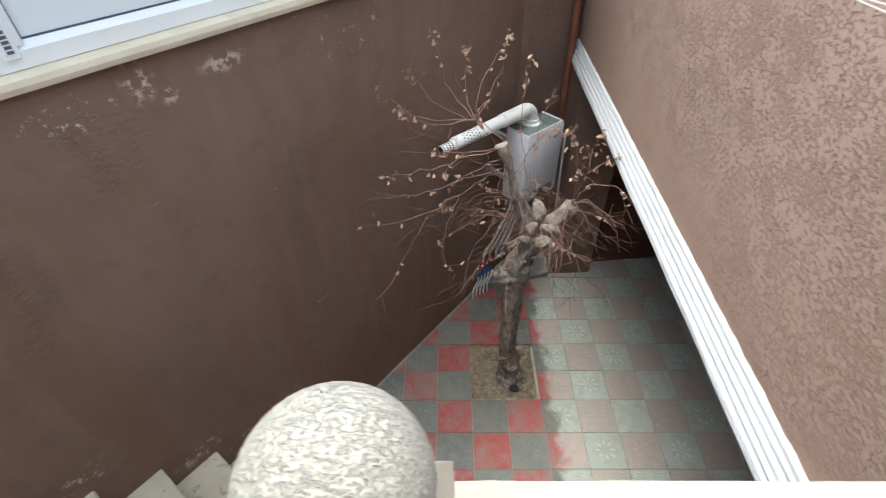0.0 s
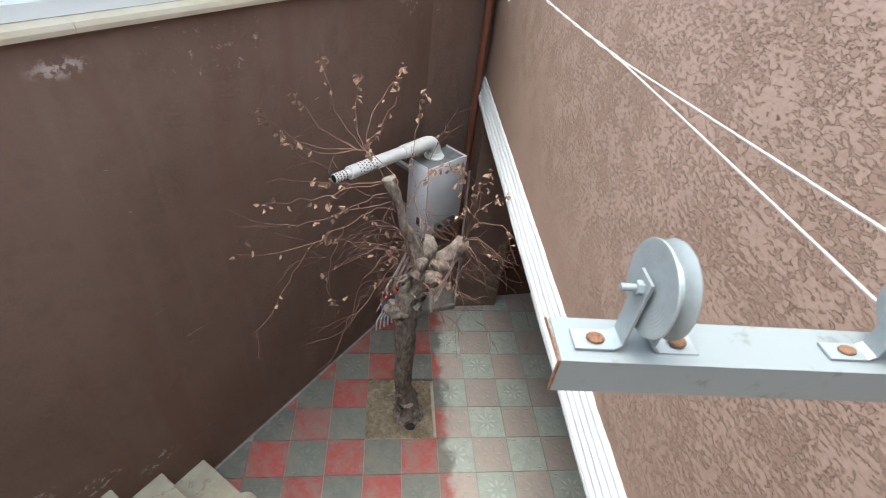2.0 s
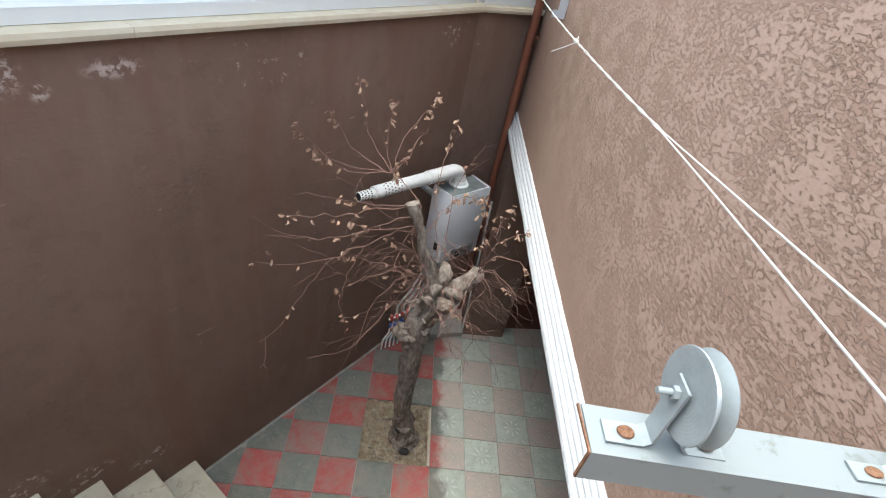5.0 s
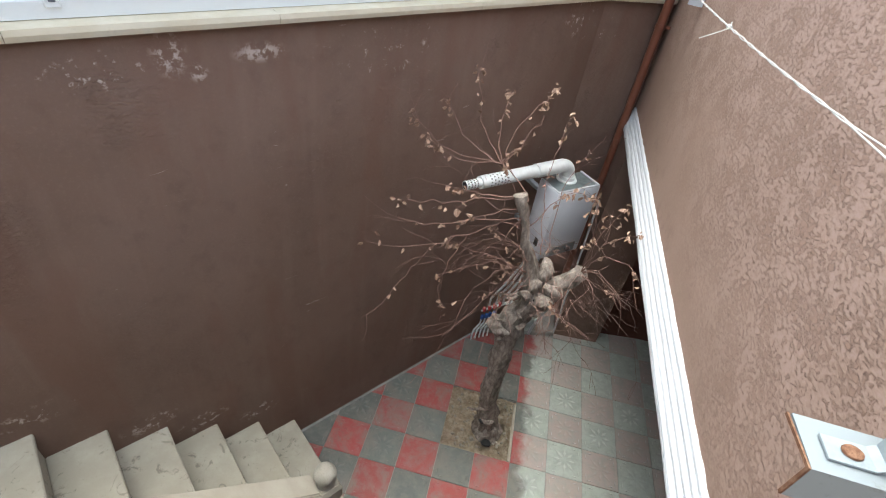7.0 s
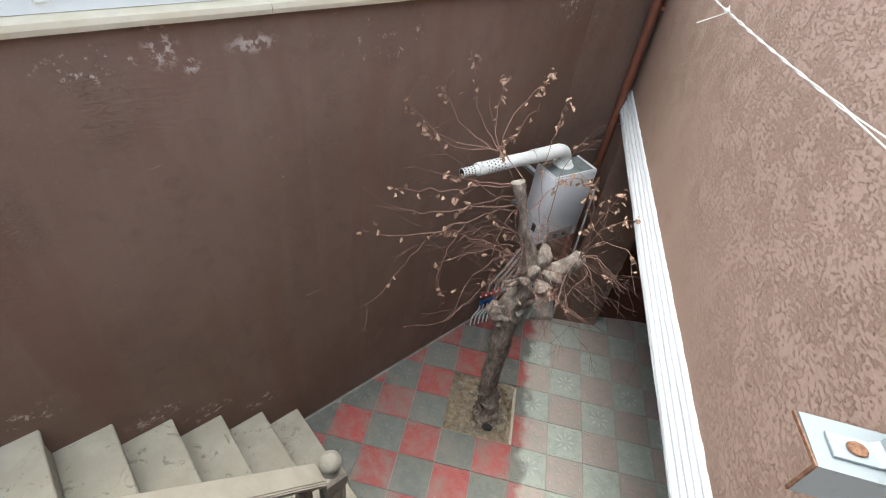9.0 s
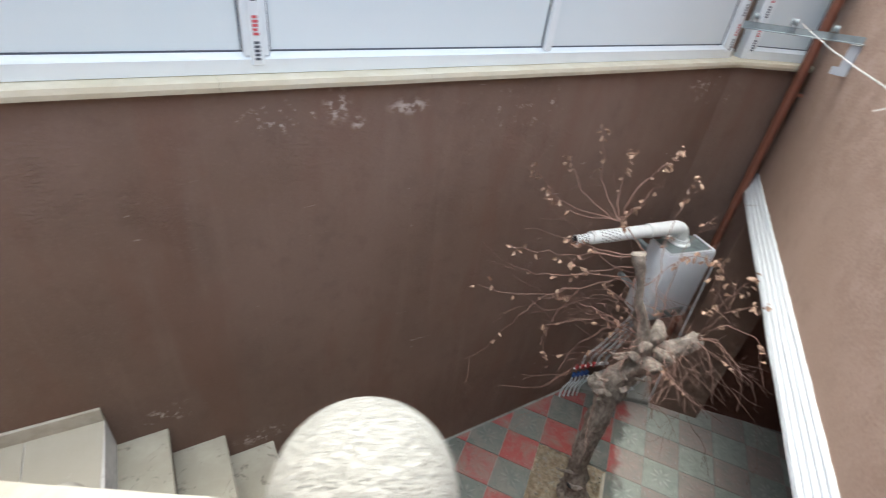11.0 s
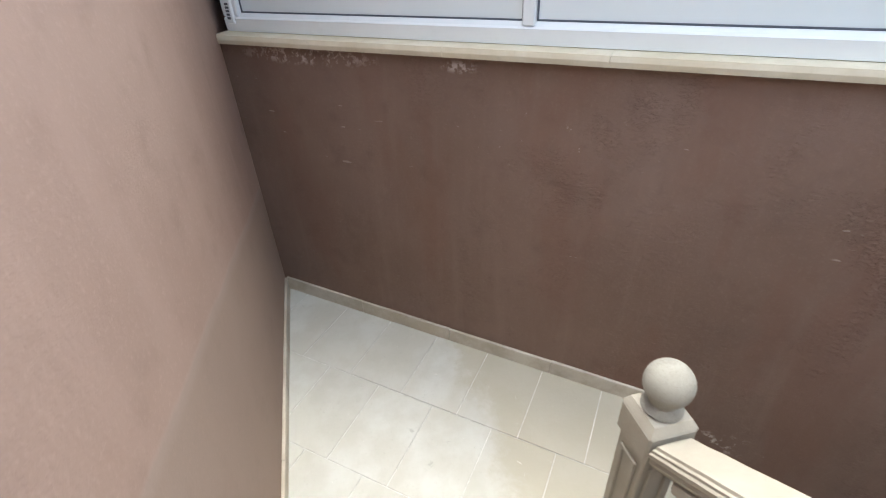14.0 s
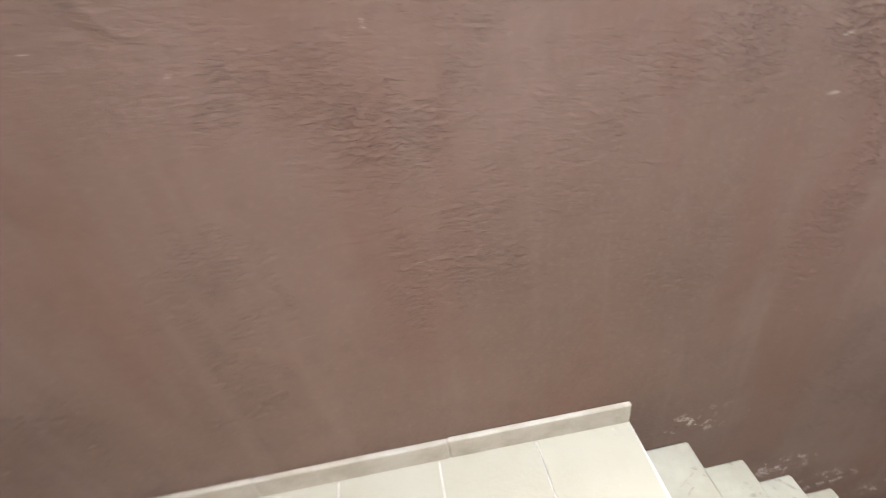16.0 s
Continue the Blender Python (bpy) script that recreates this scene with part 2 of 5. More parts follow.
# flat plateaus left by the float, with ragged pits between them
flake = m.noise(62, 7, 0.68, m.scaled(loc, (1, 0.75, 1.55)), 0.35)
big = m.noise(9, 4, 0.55, m.scaled(loc, (1, 0.8, 1.2)))
high = m.ramp(m.math("ADD", m.axis(loc, 2), m.math("SUBTRACT", m.math("MULTIPLY", m.noise(1.9, 4, 0.6, loc), 1.2), m.math("MULTIPLY", m.axis(loc, 1), 0.17))), 2.75, 3.5)
zone = m.math("ADD", m.math("MULTIPLY", high, 0.93), 0.07)
field = m.math("ADD", m.math("MULTIPLY", flake, 0.70), m.math("MULTIPLY", big, 0.30))
pits = m.ramp(field, 0.455, 0.492)
low = m.math("MULTIPLY", m.math("SUBTRACT", 1.0, pits), zone)
# shade of the pits and light on the plateaus, painted into the colour
col = m.mix(m.math("MULTIPLY", low, 0.30), col, (0.215, 0.128, 0.090))
col = m.mix(m.math("MULTIPLY", m.ramp(field, 0.50, 0.60, 0.0, 0.45), zone), col, (0.42, 0.305, 0.262))
m.color(col)
m.bump(m.math("MULTIPLY", pits, zone), 0.85, 0.0045)
m.bump(m.math("MULTIPLY", m.noise(110, 5, 0.7, m.scaled(loc, (1, 0.8, 1.5))), m.ramp(m.noise(3.1, 3, 0.6, loc), 0.38, 0.62, 0.20, 1.0)), 0.35, 0.003)
m.bump(fine, 0.3, 0.002)
ROUGH_CAST = m.mat

m, col, fine, mid = stucco("house_stucco", (0.350, 0.240, 0.190), (0.395, 0.280, 0.224), True)
loc = m.local()
flake = m.noise(60, 5, 0.6, m.scaled(loc, (1, 1, 1.3)))
zone = m.ramp(m.noise(1.3, 2, 0.5, loc), 0.45, 0.66, 0.05, 0.7)
col = m.mix(m.ramp(m.noise(2.6, 4, 0.6, m.scaled(loc, (2.0, 1, 0.35))), 0.5, 0.66, 0, 0.5), col, (0.40, 0.28, 0.225))
# a second coat of paint ends in a wavering line above the stairs
rim = m.math("SUBTRACT", 2.535, m.math("MULTIPLY", m.math("MAXIMUM", m.math("SUBTRACT", -1.2, m.axis(loc, 0)), 0.0), 0.175))
rim = m.math("SUBTRACT", m.math("ADD", rim, m.math("MULTIPLY", m.math("SUBTRACT", m.noise(3.5, 4, 0.6, loc), 0.5), 0.05)), m.axis(loc, 2))
col = m.mix(m.ramp(rim, -0.006, 0.012, 0.0, 0.55), col, (0.292, 0.226, 0.178))
edge = m.math("MULTIPLY", m.ramp(rim, -0.012, 0.004), m.ramp(rim, 0.008, 0.055, 1.0, 0.0))
m.color(m.mix(m.math("MULTIPLY", edge, 0.22), col, (0.46, 0.365, 0.31)))
m.bump(m.math("MULTIPLY", m.ramp(flake, 0.41, 0.54), zone), 0.22, 0.002)
m.bump(fine, 0.25, 0.002)
HOUSE_STUCCO = m.mat

# limestone: steps, rails, sills
def limestone(name, base, dusty, grain=60, bump=0.35, chips=0.0, dirt=0.0):
    m = Nodes(name, 0.8, spec=0.3)
    a, b, c = m.noise(grain, 5, 0.65), m.noise(5.5, 5, 0.6), m.noise(1.6, 3)
    info = m.t.nodes.new("ShaderNodeObjectInfo")
    col = m.mix(m.ramp(b, 0.35, 0.68), base, dusty)
    col = m.mix(m.ramp(info.outputs["Random"], 0, 1, 0, 0.15), col, tuple(q * 0.86 for q in base))
    col = m.mix(m.ramp(a, 0.55, 0.8, 0, 0.35), col, tuple(q * 0.72 for q in base))
    col = m.mix(m.ramp(c, 0.5, 0.75, 0, 0.4), col, (dusty[0] * 0.84, dusty[1] * 0.8, dusty[2] * 0.7))
    if chips:
        v = m.noise(11, 6, 0.7, None, 1.2)
        col = m.mix(m.ramp(v, 0.64 if chips < 0.6 else 0.57, 0.72 if chips < 0.6 else 0.66, 0, chips), col, tuple(q * 0.55 for q in base))
    if dirt:
        # trodden dirt along the balusters' feet, with a ragged rim
        rim = m.math("ADD", m.axis(m.pos, 1), m.math("MULTIPLY", m.math("SUBTRACT", m.noise(3.2, 6, 0.7), 0.5), 0.55))
        col = m.mix(m.ramp(rim, -2.24, -2.12, 0, dirt), col, (base[0] * 0.84, base[1] * 0.78, base[2] * 0.66))
        col = m.mix(m.ramp(m.noise(21, 6, 0.72, None, 1.5), 0.66, 0.72, 0, 0.5), col, tuple(min(1, q * 1.5) for q in dusty))
    if bump > 0.8:
        pit = m.noise(430, 4, 0.62, m.scaled(m.pos, (0.8, 0.8, 1.3)))
        col = m.mix(m.ramp(pit, 0.36, 0.44, 0.50, 0.0), col, tuple(q * 0.45 for q in base))
        m.bump(m.ramp(pit, 0.34, 0.56), 0.8, 0.0022)
    m.color(col)
    m.bump(a, bump, 0.003)
    m.bump(b, 0.25, 0.006)
    return m.mat


STEP_STONE = limestone("step_stone", (0.325, 0.312, 0.268), (0.39, 0.382, 0.342), 70, 0.25, 0.5, 0.65)
WORN_STONE = limestone("worn_step_stone", (0.355, 0.33, 0.262), (0.425, 0.40, 0.33), 70, 0.4, 0.8)
SLAB_STONE = limestone("dusty_slab_stone", (0.475, 0.46, 0.405), (0.54, 0.535, 0.49), 70, 0.25, 0.4, 0.7)
RAIL_STONE = limestone("rail_stone", (0.325, 0.294, 0.24), (0.375, 0.347, 0.29), 120, 0.4, 0.3)
BALL_STONE = limestone("pitted_stone", (0.335, 0.315, 0.265), (0.385, 0.37, 0.32), 120, 0.9)
SILL_STONE = limestone("sill_stone", (0.60, 0.54, 0.40), (0.68, 0.63, 0.50), 50, 0.3, 0.25)
GROUT = simple("grout", (0.64, 0.63, 0.59), 0.95, spec=0.2, var=0.3, scale=40)
SKIRT_STONE = limestone("skirt_stone", (0.42, 0.37, 0.29), (0.56, 0.52, 0.44), 60, 0.3, 0.3)
CONCRETE = simple("old_concrete", (0.27, 0.275, 0.25), 0.9, spec=0.25, var=0.35, scale=18, bump=0.4, dist=0.006)
# passage plaster: the shade under the overhang is put into a darker brown
SHADE_PLASTER = simple("shaded_plaster", (0.13, 0.062, 0.045), 0.85, spec=0.2, var=0.2, scale=22, bump=0.3, dist=0.004)


def tile_paint(name, rich, pale):
    m = Nodes(name, 0.55, spec=0.45)
    x = m.axis(m.pos, 0)
    edge = m.math("ADD", x, m.math("MULTIPLY", m.math("SUBTRACT", m.noise(5.5, 4), 0.5), 0.30))
    dusty = m.ramp(edge, 0.60, 0.69)
    film = m.noise(14, 5, 0.65)
    grit = m.noise(90, 3)
    info = m.t.nodes.new("ShaderNodeObjectInfo")
    col = m.mix(m.ramp(info.outputs["Random"], 0, 1, 0, 0.65), rich, tuple(q * 0.62 for q in rich))
    blot = m.noise(4.5, 5, 0.65, None, 0.6)
    col = m.mix(m.ramp(film, 0.4, 0.75, 0.06, 0.40), col, (0.27, 0.255, 0.225))
    col = m.mix(m.ramp(blot, 0.42, 0.68, 0.0, 0.72), col, (0.19, 0.175, 0.152))
    col = m.mix(m.ramp(m.noise(38, 6, 0.72), 0.56, 0.72, 0.0, 0.45), col, tuple(q * 0.5 for q in rich))
    wash = m.mix(m.ramp(info.outputs["Random"], 0, 1, 0, 0.6), pale, tuple(q * 0.82 for q in pale))
    wash = m.mix(m.ramp(film, 0.35, 0.7, 0, 0.6), wash, (0.30, 0.325, 0.29))
    col = m.mix(dusty, col, wash)
    col = m.mix(m.ramp(grit, 0.6, 0.8, 0, 0.3), col, (0.13, 0.12, 0.10))
    # raised relief paler: wear, with its highlight put into the colour
    rise = m.axis(m.local(), 2)
    col = m.mix(m.math("MULTIPLY", m.ramp(rise, 0.0006, 0.0030), m.ramp(edge, 0.60, 0.69, 0.06, 0.42)), col, (0.62, 0.64, 0.60))
    m.color(col)
    m.rough(m.ramp(film, 0.3, 0.7, 0.35, 0.7))
    m.bump(film, 0.2, 0.003)
    return m.mat


TILE_RED = tile_paint("red_cement", (0.33, 0.048, 0.042), (0.42, 0.345, 0.305))
TILE_GREY = tile_paint("grey_green_cement", (0.125, 0.145, 0.132), (0.42, 0.465, 0.415))
m = Nodes("dry_soil", 0.95, spec=0.15)
a, b = m.noise(24, 6, 0.7), m.noise(70, 4, 0.6)
col = m.mix(m.ramp(a, 0.35, 0.68), (0.30, 0.235, 0.16), (0.50, 0.43, 0.32))
m.color(m.mix(m.ramp(b, 0.6, 0.75, 0, 0.6), col, (0.06, 0.045, 0.03)))
m.bump(a, 0.8, 0.012)
SOIL = m.mat
STONE_BIT = simple("soil_stone", (0.40, 0.36, 0.29), 0.9, var=0.3, scale=60)
m = Nodes("bark", 0.9, spec=0.2)
a, b = m.noise(38, 6, 0.7, m.scaled(m.pos, (1, 1, 0.4))), m.noise(6, 4)
col = m.mix(m.ramp(a, 0.35, 0.7), (0.14, 0.118, 0.098), (0.36, 0.315, 0.27))
m.color(m.mix(m.ramp(b, 0.55, 0.75, 0, 0.5), col, (0.31, 0.275, 0.235)))
m.bump(a, 0.9, 0.008)
BARK = m.mat
TWIG = simple("twig_bark", (0.25, 0.150, 0.118), 0.8, var=0.35, scale=22, bump=0)
m = Nodes("dry_leaf", 0.75, spec=0.25)
isl = m.t.nodes.new("ShaderNodeNewGeometry").outputs["Random Per Island"]
col = m.mix(m.ramp(isl, 0, 1), (0.39, 0.265, 0.188), (0.22, 0.13, 0.09))
m.color(m.mix(m.ramp(m.noise(120, 3), 0.5, 0.7, 0, 0.5), col, (0.50, 0.40, 0.31)))
DRY_LEAF = m.mat
m = Nodes("white_paint", 0.5, spec=0.4)
d = m.noise(22, 5, 0.7)
m.color(m.mix(m.ramp(d, 0.58, 0.76, 0, 0.35), (0.55, 0.575, 0.59), (0.42, 0.42, 0.41)))
m.bump(m.noise(60, 3), 0.12, 0.002)
WHITE_PAINT = m.mat
m = Nodes("white_pvc", 0.32, spec=0.5)
m.color(m.mix(m.ramp(m.noise(6, 5, 0.7), 0.52, 0.75, 0, 0.3), (0.78, 0.82, 0.83), (0.64, 0.67, 0.66)))
PVC = m.mat
m = Nodes("pane_panel", 0.22, spec=0.5)
m.color(m.mix(m.ramp(m.noise(1.1, 2), 0.35, 0.7), (0.71, 0.78, 0.79), (0.75, 0.81, 0.82)))
PANEL = m.mat
GASKET = simple("grey_gasket", (0.10, 0.115, 0.14), 0.7, var=0.1, bump=0)
INK_RED = simple("red_print", (0.55, 0.10, 0.11), 0.5, var=0.1, bump=0)
INK_DARK = simple("dark_print", (0.10, 0.11, 0.13), 0.5, var=0.1, bump=0)
m = Nodes("galvanised", 0.45, 0.25, 0.5)
d = m.noise(35, 5, 0.7)
m.color(m.mix(m.ramp(d, 0.4, 0.7), (0.285, 0.32, 0.325), (0.23, 0.26, 0.265)))
m.bump(m.noise(160, 3), 0.1, 0.001)
GALV = m.mat
m = Nodes("arm_paint", 0.55, 0.0, 0.4)
d = m.noise(42, 6, 0.7)
m.color(m.mix(m.ramp(d, 0.57, 0.68, 0, 0.8), (0.205, 0.23, 0.236), (0.14, 0.15, 0.14)))
m.bump(d, 0.15, 0.001)
ARM_PAINT = m.mat
m = Nodes("rust", 0.85, 0.2, 0.3)
d = m.noise(220, 5, 0.7)
m.color(m.mix(m.ramp(d, 0.35, 0.65), (0.115, 0.052, 0.027), (0.235, 0.135, 0.08)))
m.bump(d, 0.5, 0.001)
RUST = m.mat
BOILER_METAL = simple("grey_enamel", (0.76, 0.79, 0.82), 0.38, 0.0, 0.5, var=0.1, scale=8, bump=0.05)
BOILER_DARK = simple("boiler_top_plate", (0.17, 0.20, 0.20), 0.6, 0.2, 0.4, var=0.4, scale=25)
FLUE_WHITE = simple("flue_enamel", (0.82, 0.84, 0.82), 0.4, 0, 0.5, var=0.12, scale=20, bump=0.05)
HOLE = simple("dark_hole", (0.02, 0.02, 0.02), 0.9, var=0.1, bump=0)
PIPE_BROWN = simple("brown_pipe", (0.20, 0.075, 0.045), 0.4, 0, 0.5, var=0.2, scale=14, bump=0.08)
HOSE_GREY = simple("grey_plastic_pipe", (0.48, 0.50, 0.50), 0.5, var=0.2, scale=30, bump=0)
VALVE_BLUE = simple("blue_plastic", (0.03, 0.09, 0.32), 0.4, var=0.15, bump=0)
VALVE_RED = simple("red_plastic", (0.42, 0.03, 0.035), 0.4, var=0.15, bump=0)
ROPE = simple("white_rope", (0.47, 0.465, 0.43), 0.8, var=0.15, scale=200, bump=0.3)

# ---------- the setting ----------
bm = bmesh.new()
box(bm, (-150, -150, -0.4), (150, 150, -0.09))
structure("ground", bm, CONCRETE, label="bare grey ground under and around the courtyard", category="ground")

# courtyard slab with the tree pit left open
PIT0, PIT1 = 0.0, TILE * 2
bm = bmesh.new()
for x0, y0, x1, y1 in ((-3.4, -3.3, 3.3, PIT0), (-3.4, PIT1, 3.3, 2.4), (-3.4, PIT0, PIT0, PIT1), (PIT1, PIT0, 3.3, PIT1)):
    box(bm, (x0, y0, -0.088), (x1, y1, -0.010))
floor = structure("floor", bm, CONCRETE, label="courtyard floor of red and grey embossed cement tiles", category="floor")

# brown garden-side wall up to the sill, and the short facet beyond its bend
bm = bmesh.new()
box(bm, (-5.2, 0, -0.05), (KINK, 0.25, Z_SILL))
structure("wall_north", bm, SHADED_BROWN_STUCCO, BROWN, "brown stucco wall, part of its shade in the paint, with salt stains under the sill", "wall")
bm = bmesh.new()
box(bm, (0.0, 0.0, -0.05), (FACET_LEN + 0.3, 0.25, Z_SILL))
structure("wall_facet", bm, SHADED_BROWN_STUCCO, FACET, "short brown stucco wall at the bend, part of its shade in the paint", "wall")

# house wall beside the stair, and the blank, unseen house above and behind the camera
bm = bmesh.new()
# extra height at the west end, out of view, added to shade the corner
box(bm, (-6.0, -0.3, -0.05), (-1.5, 0.0, 4.8))
box(bm, (-1.5, -0.3, -0.05), (4.2, 0.0, 4.0))
structure("wall_house", bm, HOUSE_STUCCO, pose(0, HOUSE_Y, 0, rz=HOUSE_TURN), "pink-brown stucco house wall beside the stairs", "wall")

# east storey, overhanging the open passage
bm = bmesh.new()
box(bm, (0.0, -3.4, 2.021), (0.30, 2.35, 4.1))
structure("wall_east", bm, ROUGH_CAST, EAST, "pink-brown rough-cast wall of the overhanging storey", "wall")
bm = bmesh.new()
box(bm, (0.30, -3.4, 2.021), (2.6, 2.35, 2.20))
structure("ceiling", bm, SHADE_PLASTER, EAST, "underside of the overhanging storey, shade put into its colour", "ceiling")
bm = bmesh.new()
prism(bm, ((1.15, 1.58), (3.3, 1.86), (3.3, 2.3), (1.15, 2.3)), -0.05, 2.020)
structure("wall_passage", bm, SHADE_PLASTER, label="back wall of the covered passage, shade put into its brown", category="wall")
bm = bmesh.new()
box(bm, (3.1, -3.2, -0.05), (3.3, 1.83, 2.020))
structure("wall_passage_end", bm, SHADE_PLASTER, label="end wall of the covered passage, shade put into its brown", category="wall")
bm = bmesh.new()
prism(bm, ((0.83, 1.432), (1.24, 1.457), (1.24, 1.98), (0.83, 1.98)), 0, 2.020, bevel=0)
structure("pier", bm, SHADED_BROWN_STUCCO, label="brown stucco pier under the overhang, part of its shade in the paint", category="pillar")

bm = bmesh.new()
sweep(bm, [(0.0, 0.0), (0.014, 0.0), (0.006, 0.005), (0.0, 0.009)], bw(-0.83, -0.0005, 0.001), bw(1.0, -0.0005, 0.001), cuts=30)
for v in bm.verts:
    v.co += Vector((0, 0, 1)) * 0.004 * max(0, noise.noise(v.co * 11))
structure("mortar_joint", bm, CONCRETE, label="thin grey mortar fillet where wall meets floor", category="mortar")

# fluted white moulding along the foot of the east wall
# its reeds step outwards and down from the wall
Z0, Z1, OUT = 2.022, 2.165, -0.057
prof = [(0.0, Z0), (0.0, Z1), (-0.004, Z1)]
for k in range(5):
    for u, lift in ((0.03, -0.0065), (0.14, 0.0020), (0.5, 0.0042), (0.86, 0.0020), (0.97, -0.0065)):
        f = (k + u) / 5
        prof.append((-0.004 + (OUT + 0.004) * f - 0.9 * lift, Z1 + (Z0 + 0.014 - Z1) * f + 0.4 * lift))
prof += [(OUT, Z0 + 0.012), (OUT, Z0)]
bm = bmesh.new()
sweep(bm, prof[::-1], (0, -3.02, 0), (0, 1.90, 0), cuts=150)
for v in bm.verts:
    if v.co.x < -0.002:
        v.co.x += 0.003 * noise.noise(Vector((v.co.y * 3.1, v.co.z * 30, 0)))
    if v.co.z > Z1 - 0.001:
        v.co.z += 0.008 * noise.noise(Vector((v.co.y * 16, 0, 3))) + 0.004 * noise.noise(Vector((v.co.y * 45, 2, 3)))
structure("trim", bm, WHITE_PAINT, EAST, "white fluted plaster moulding along the wall's lower edge", "moulding")

# ---------- sill and windows over the brown wall ----------
def sill_run(m, spans, joint=0.0008):
    run = thing("window_sill", "cream limestone sill slabs capping the brown wall", "sill", m, kind="structure")
    for a, b in spans:
        bm = bmesh.new()
        sweep(bm, [(0.030, Z_SILL), (0.034, Z_SILL + 0.018), (0.030, Z_SILL + 0.036), (-0.25, Z_SILL + 0.042), (-0.25, Z_SILL)],
              (a + joint, 0, 0), (b - joint, 0, 0), cuts=8)
        for v in bm.verts:
            v.co.y += 0.003 * noise.noise(v.co * 7)
        part("slab", bm, SILL_STONE, run)
    return run


sill_run(BROWN, ((-4.42, -3.3), (-3.3, -2.72), (-2.72, -1.56), (-1.56, -0.72), (-0.72, 0.36), (0.36, KINK + 0.012)))
sill_run(FACET, ((0.0, FACET_LEN - 0.02),))
ZW = Z_SILL + 0.040


def window(name, m, x0, x1, mullions, panes_top, label):
    w = thing(name, label, "window", m, kind="structure")
    bm = bmesh.new()
    prof = [(-0.045, ZW), (-0.040, ZW + 0.052), (-0.052, ZW + 0.058), (-0.066, ZW + 0.072), (-0.115, ZW + 0.072), (-0.115, ZW)]
    sweep(bm, prof, (x0, 0, 0), (x1, 0, 0))
    frame_ob = part("window_frame", bm, PVC, w, "white plastic bottom rail")
    bm = bmesh.new()
    box(bm, (x0, 0.045, panes_top), (x1, 0.115, panes_top + 0.07), 0.004)
    part("window_head", bm, PVC, w)
    for x, half in mullions:
        bm = bmesh.new()
        box(bm, (x - half, 0.043, ZW + 0.060), (x + half, 0.113, panes_top), 0.005)
        if half > 0.03:
            box(bm, (x - half * 0.52, 0.034, ZW + 0.030), (x + half * 0.52, 0.060, panes_top), 0.005)
        mu = part("mullion", bm, PVC, w)
        if half > 0.03:
            z, k, inks = ZW + 0.05, 0, random.Random(5)
            while z < panes_top - 0.1:
                bm = bmesh.new()
                for j in range(5):
                    box(bm, (x - 0.009, 0.0322, z + j * 0.014), (x + 0.007 + inks.random() * 0.004, 0.0336, z + j * 0.014 + 0.009))
                part("print", bm, INK_DARK if k % 2 == 0 else INK_RED, mu)
                z += 0.085 if k % 2 == 0 else 0.11
                k += 1
    edges = sorted([x0] + [x for x, h in mullions] + [x1])
    halves = {x: h for x, h in mullions}
    for a, b in zip(edges, edges[1:]):
        a2, b2 = a + halves.get(a, 0.0) + 0.001, b - halves.get(b, 0.0) - 0.001
        if b2 - a2 < 0.05:
            continue
        bm = bmesh.new()
        box(bm, (a2, 0.070, ZW + 0.0725), (b2, 0.090, panes_top))
        pane = part("pane", bm, PANEL, w, "pale blue-white opaque panel")
        bm = bmesh.new()
        g = 0.006
        box(bm, (a2, 0.0655, ZW + 0.0725), (b2, 0.0695, ZW + 0.0725 + g))
        box(bm, (a2, 0.0655, ZW + 0.0725 + g), (a2 + g, 0.0695, panes_top))
        box(bm, (b2 - g, 0.0655, ZW + 0.0725 + g), (b2, 0.0695, panes_top))
        part("gasket", bm, GASKET, pane)
    return w


W_TOP = 3.72
window("window_1", BROWN, -4.40, KINK - 0.02, ((-4.36, 0.045), (-3.01, 0.022), (-1.41, 0.045), (-0.04, 0.022), (KINK - 0.075, 0.045)), W_TOP,
       "long white plastic window band with opaque panels")
window("window_2", FACET, 0.055, FACET_LEN, ((0.10, 0.045), (FACET_LEN - 0.03, 0.022)), W_TOP, "narrow white plastic window in the facet")
bm = bmesh.new()
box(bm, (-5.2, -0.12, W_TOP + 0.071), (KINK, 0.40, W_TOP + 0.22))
structure("wall_lintel", bm, SHADED_BROWN_STUCCO, BROWN, "brown stucco wall band above the windows", "wall")
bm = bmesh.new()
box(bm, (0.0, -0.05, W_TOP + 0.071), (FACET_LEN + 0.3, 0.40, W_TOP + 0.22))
structure("wall_lintel_facet", bm, SHADED_BROWN_STUCCO, FACET, "brown stucco wall band above the facet window", "wall")
bm = bmesh.new()
box(bm, (-5.2, 0.26, -0.05), (KINK + 0.9, 0.40, W_TOP + 0.07))
structure("wall_room_behind", bm, HOUSE_STUCCO, BROWN, "plain wall behind the window band", "wall")

# ---------- stairs ----------
def nose_x(k, y):
    """The nose of upper step k (1 lies just over the landing); the noses run a little askew."""
    return -1.405 + (k - 1) * G1 + (y + 3.02) * 0.115


RAIL_Y, EDGE_Y = -1.975, -1.895
LOW_OUT = -0.905
A_W = CORNER_W
S_EDGE = S0 + 0.018
LANDING = [(A_W.x + 0.02, A_W.y + 0.004), (nose_x(1, -3.02) + 0.02, -3.022), (nose_x(1, -1.985) + 0.02, -1.985),
           bw(S_EDGE, LOW_OUT)[:2], bw(S_EDGE, -0.002)[:2]]


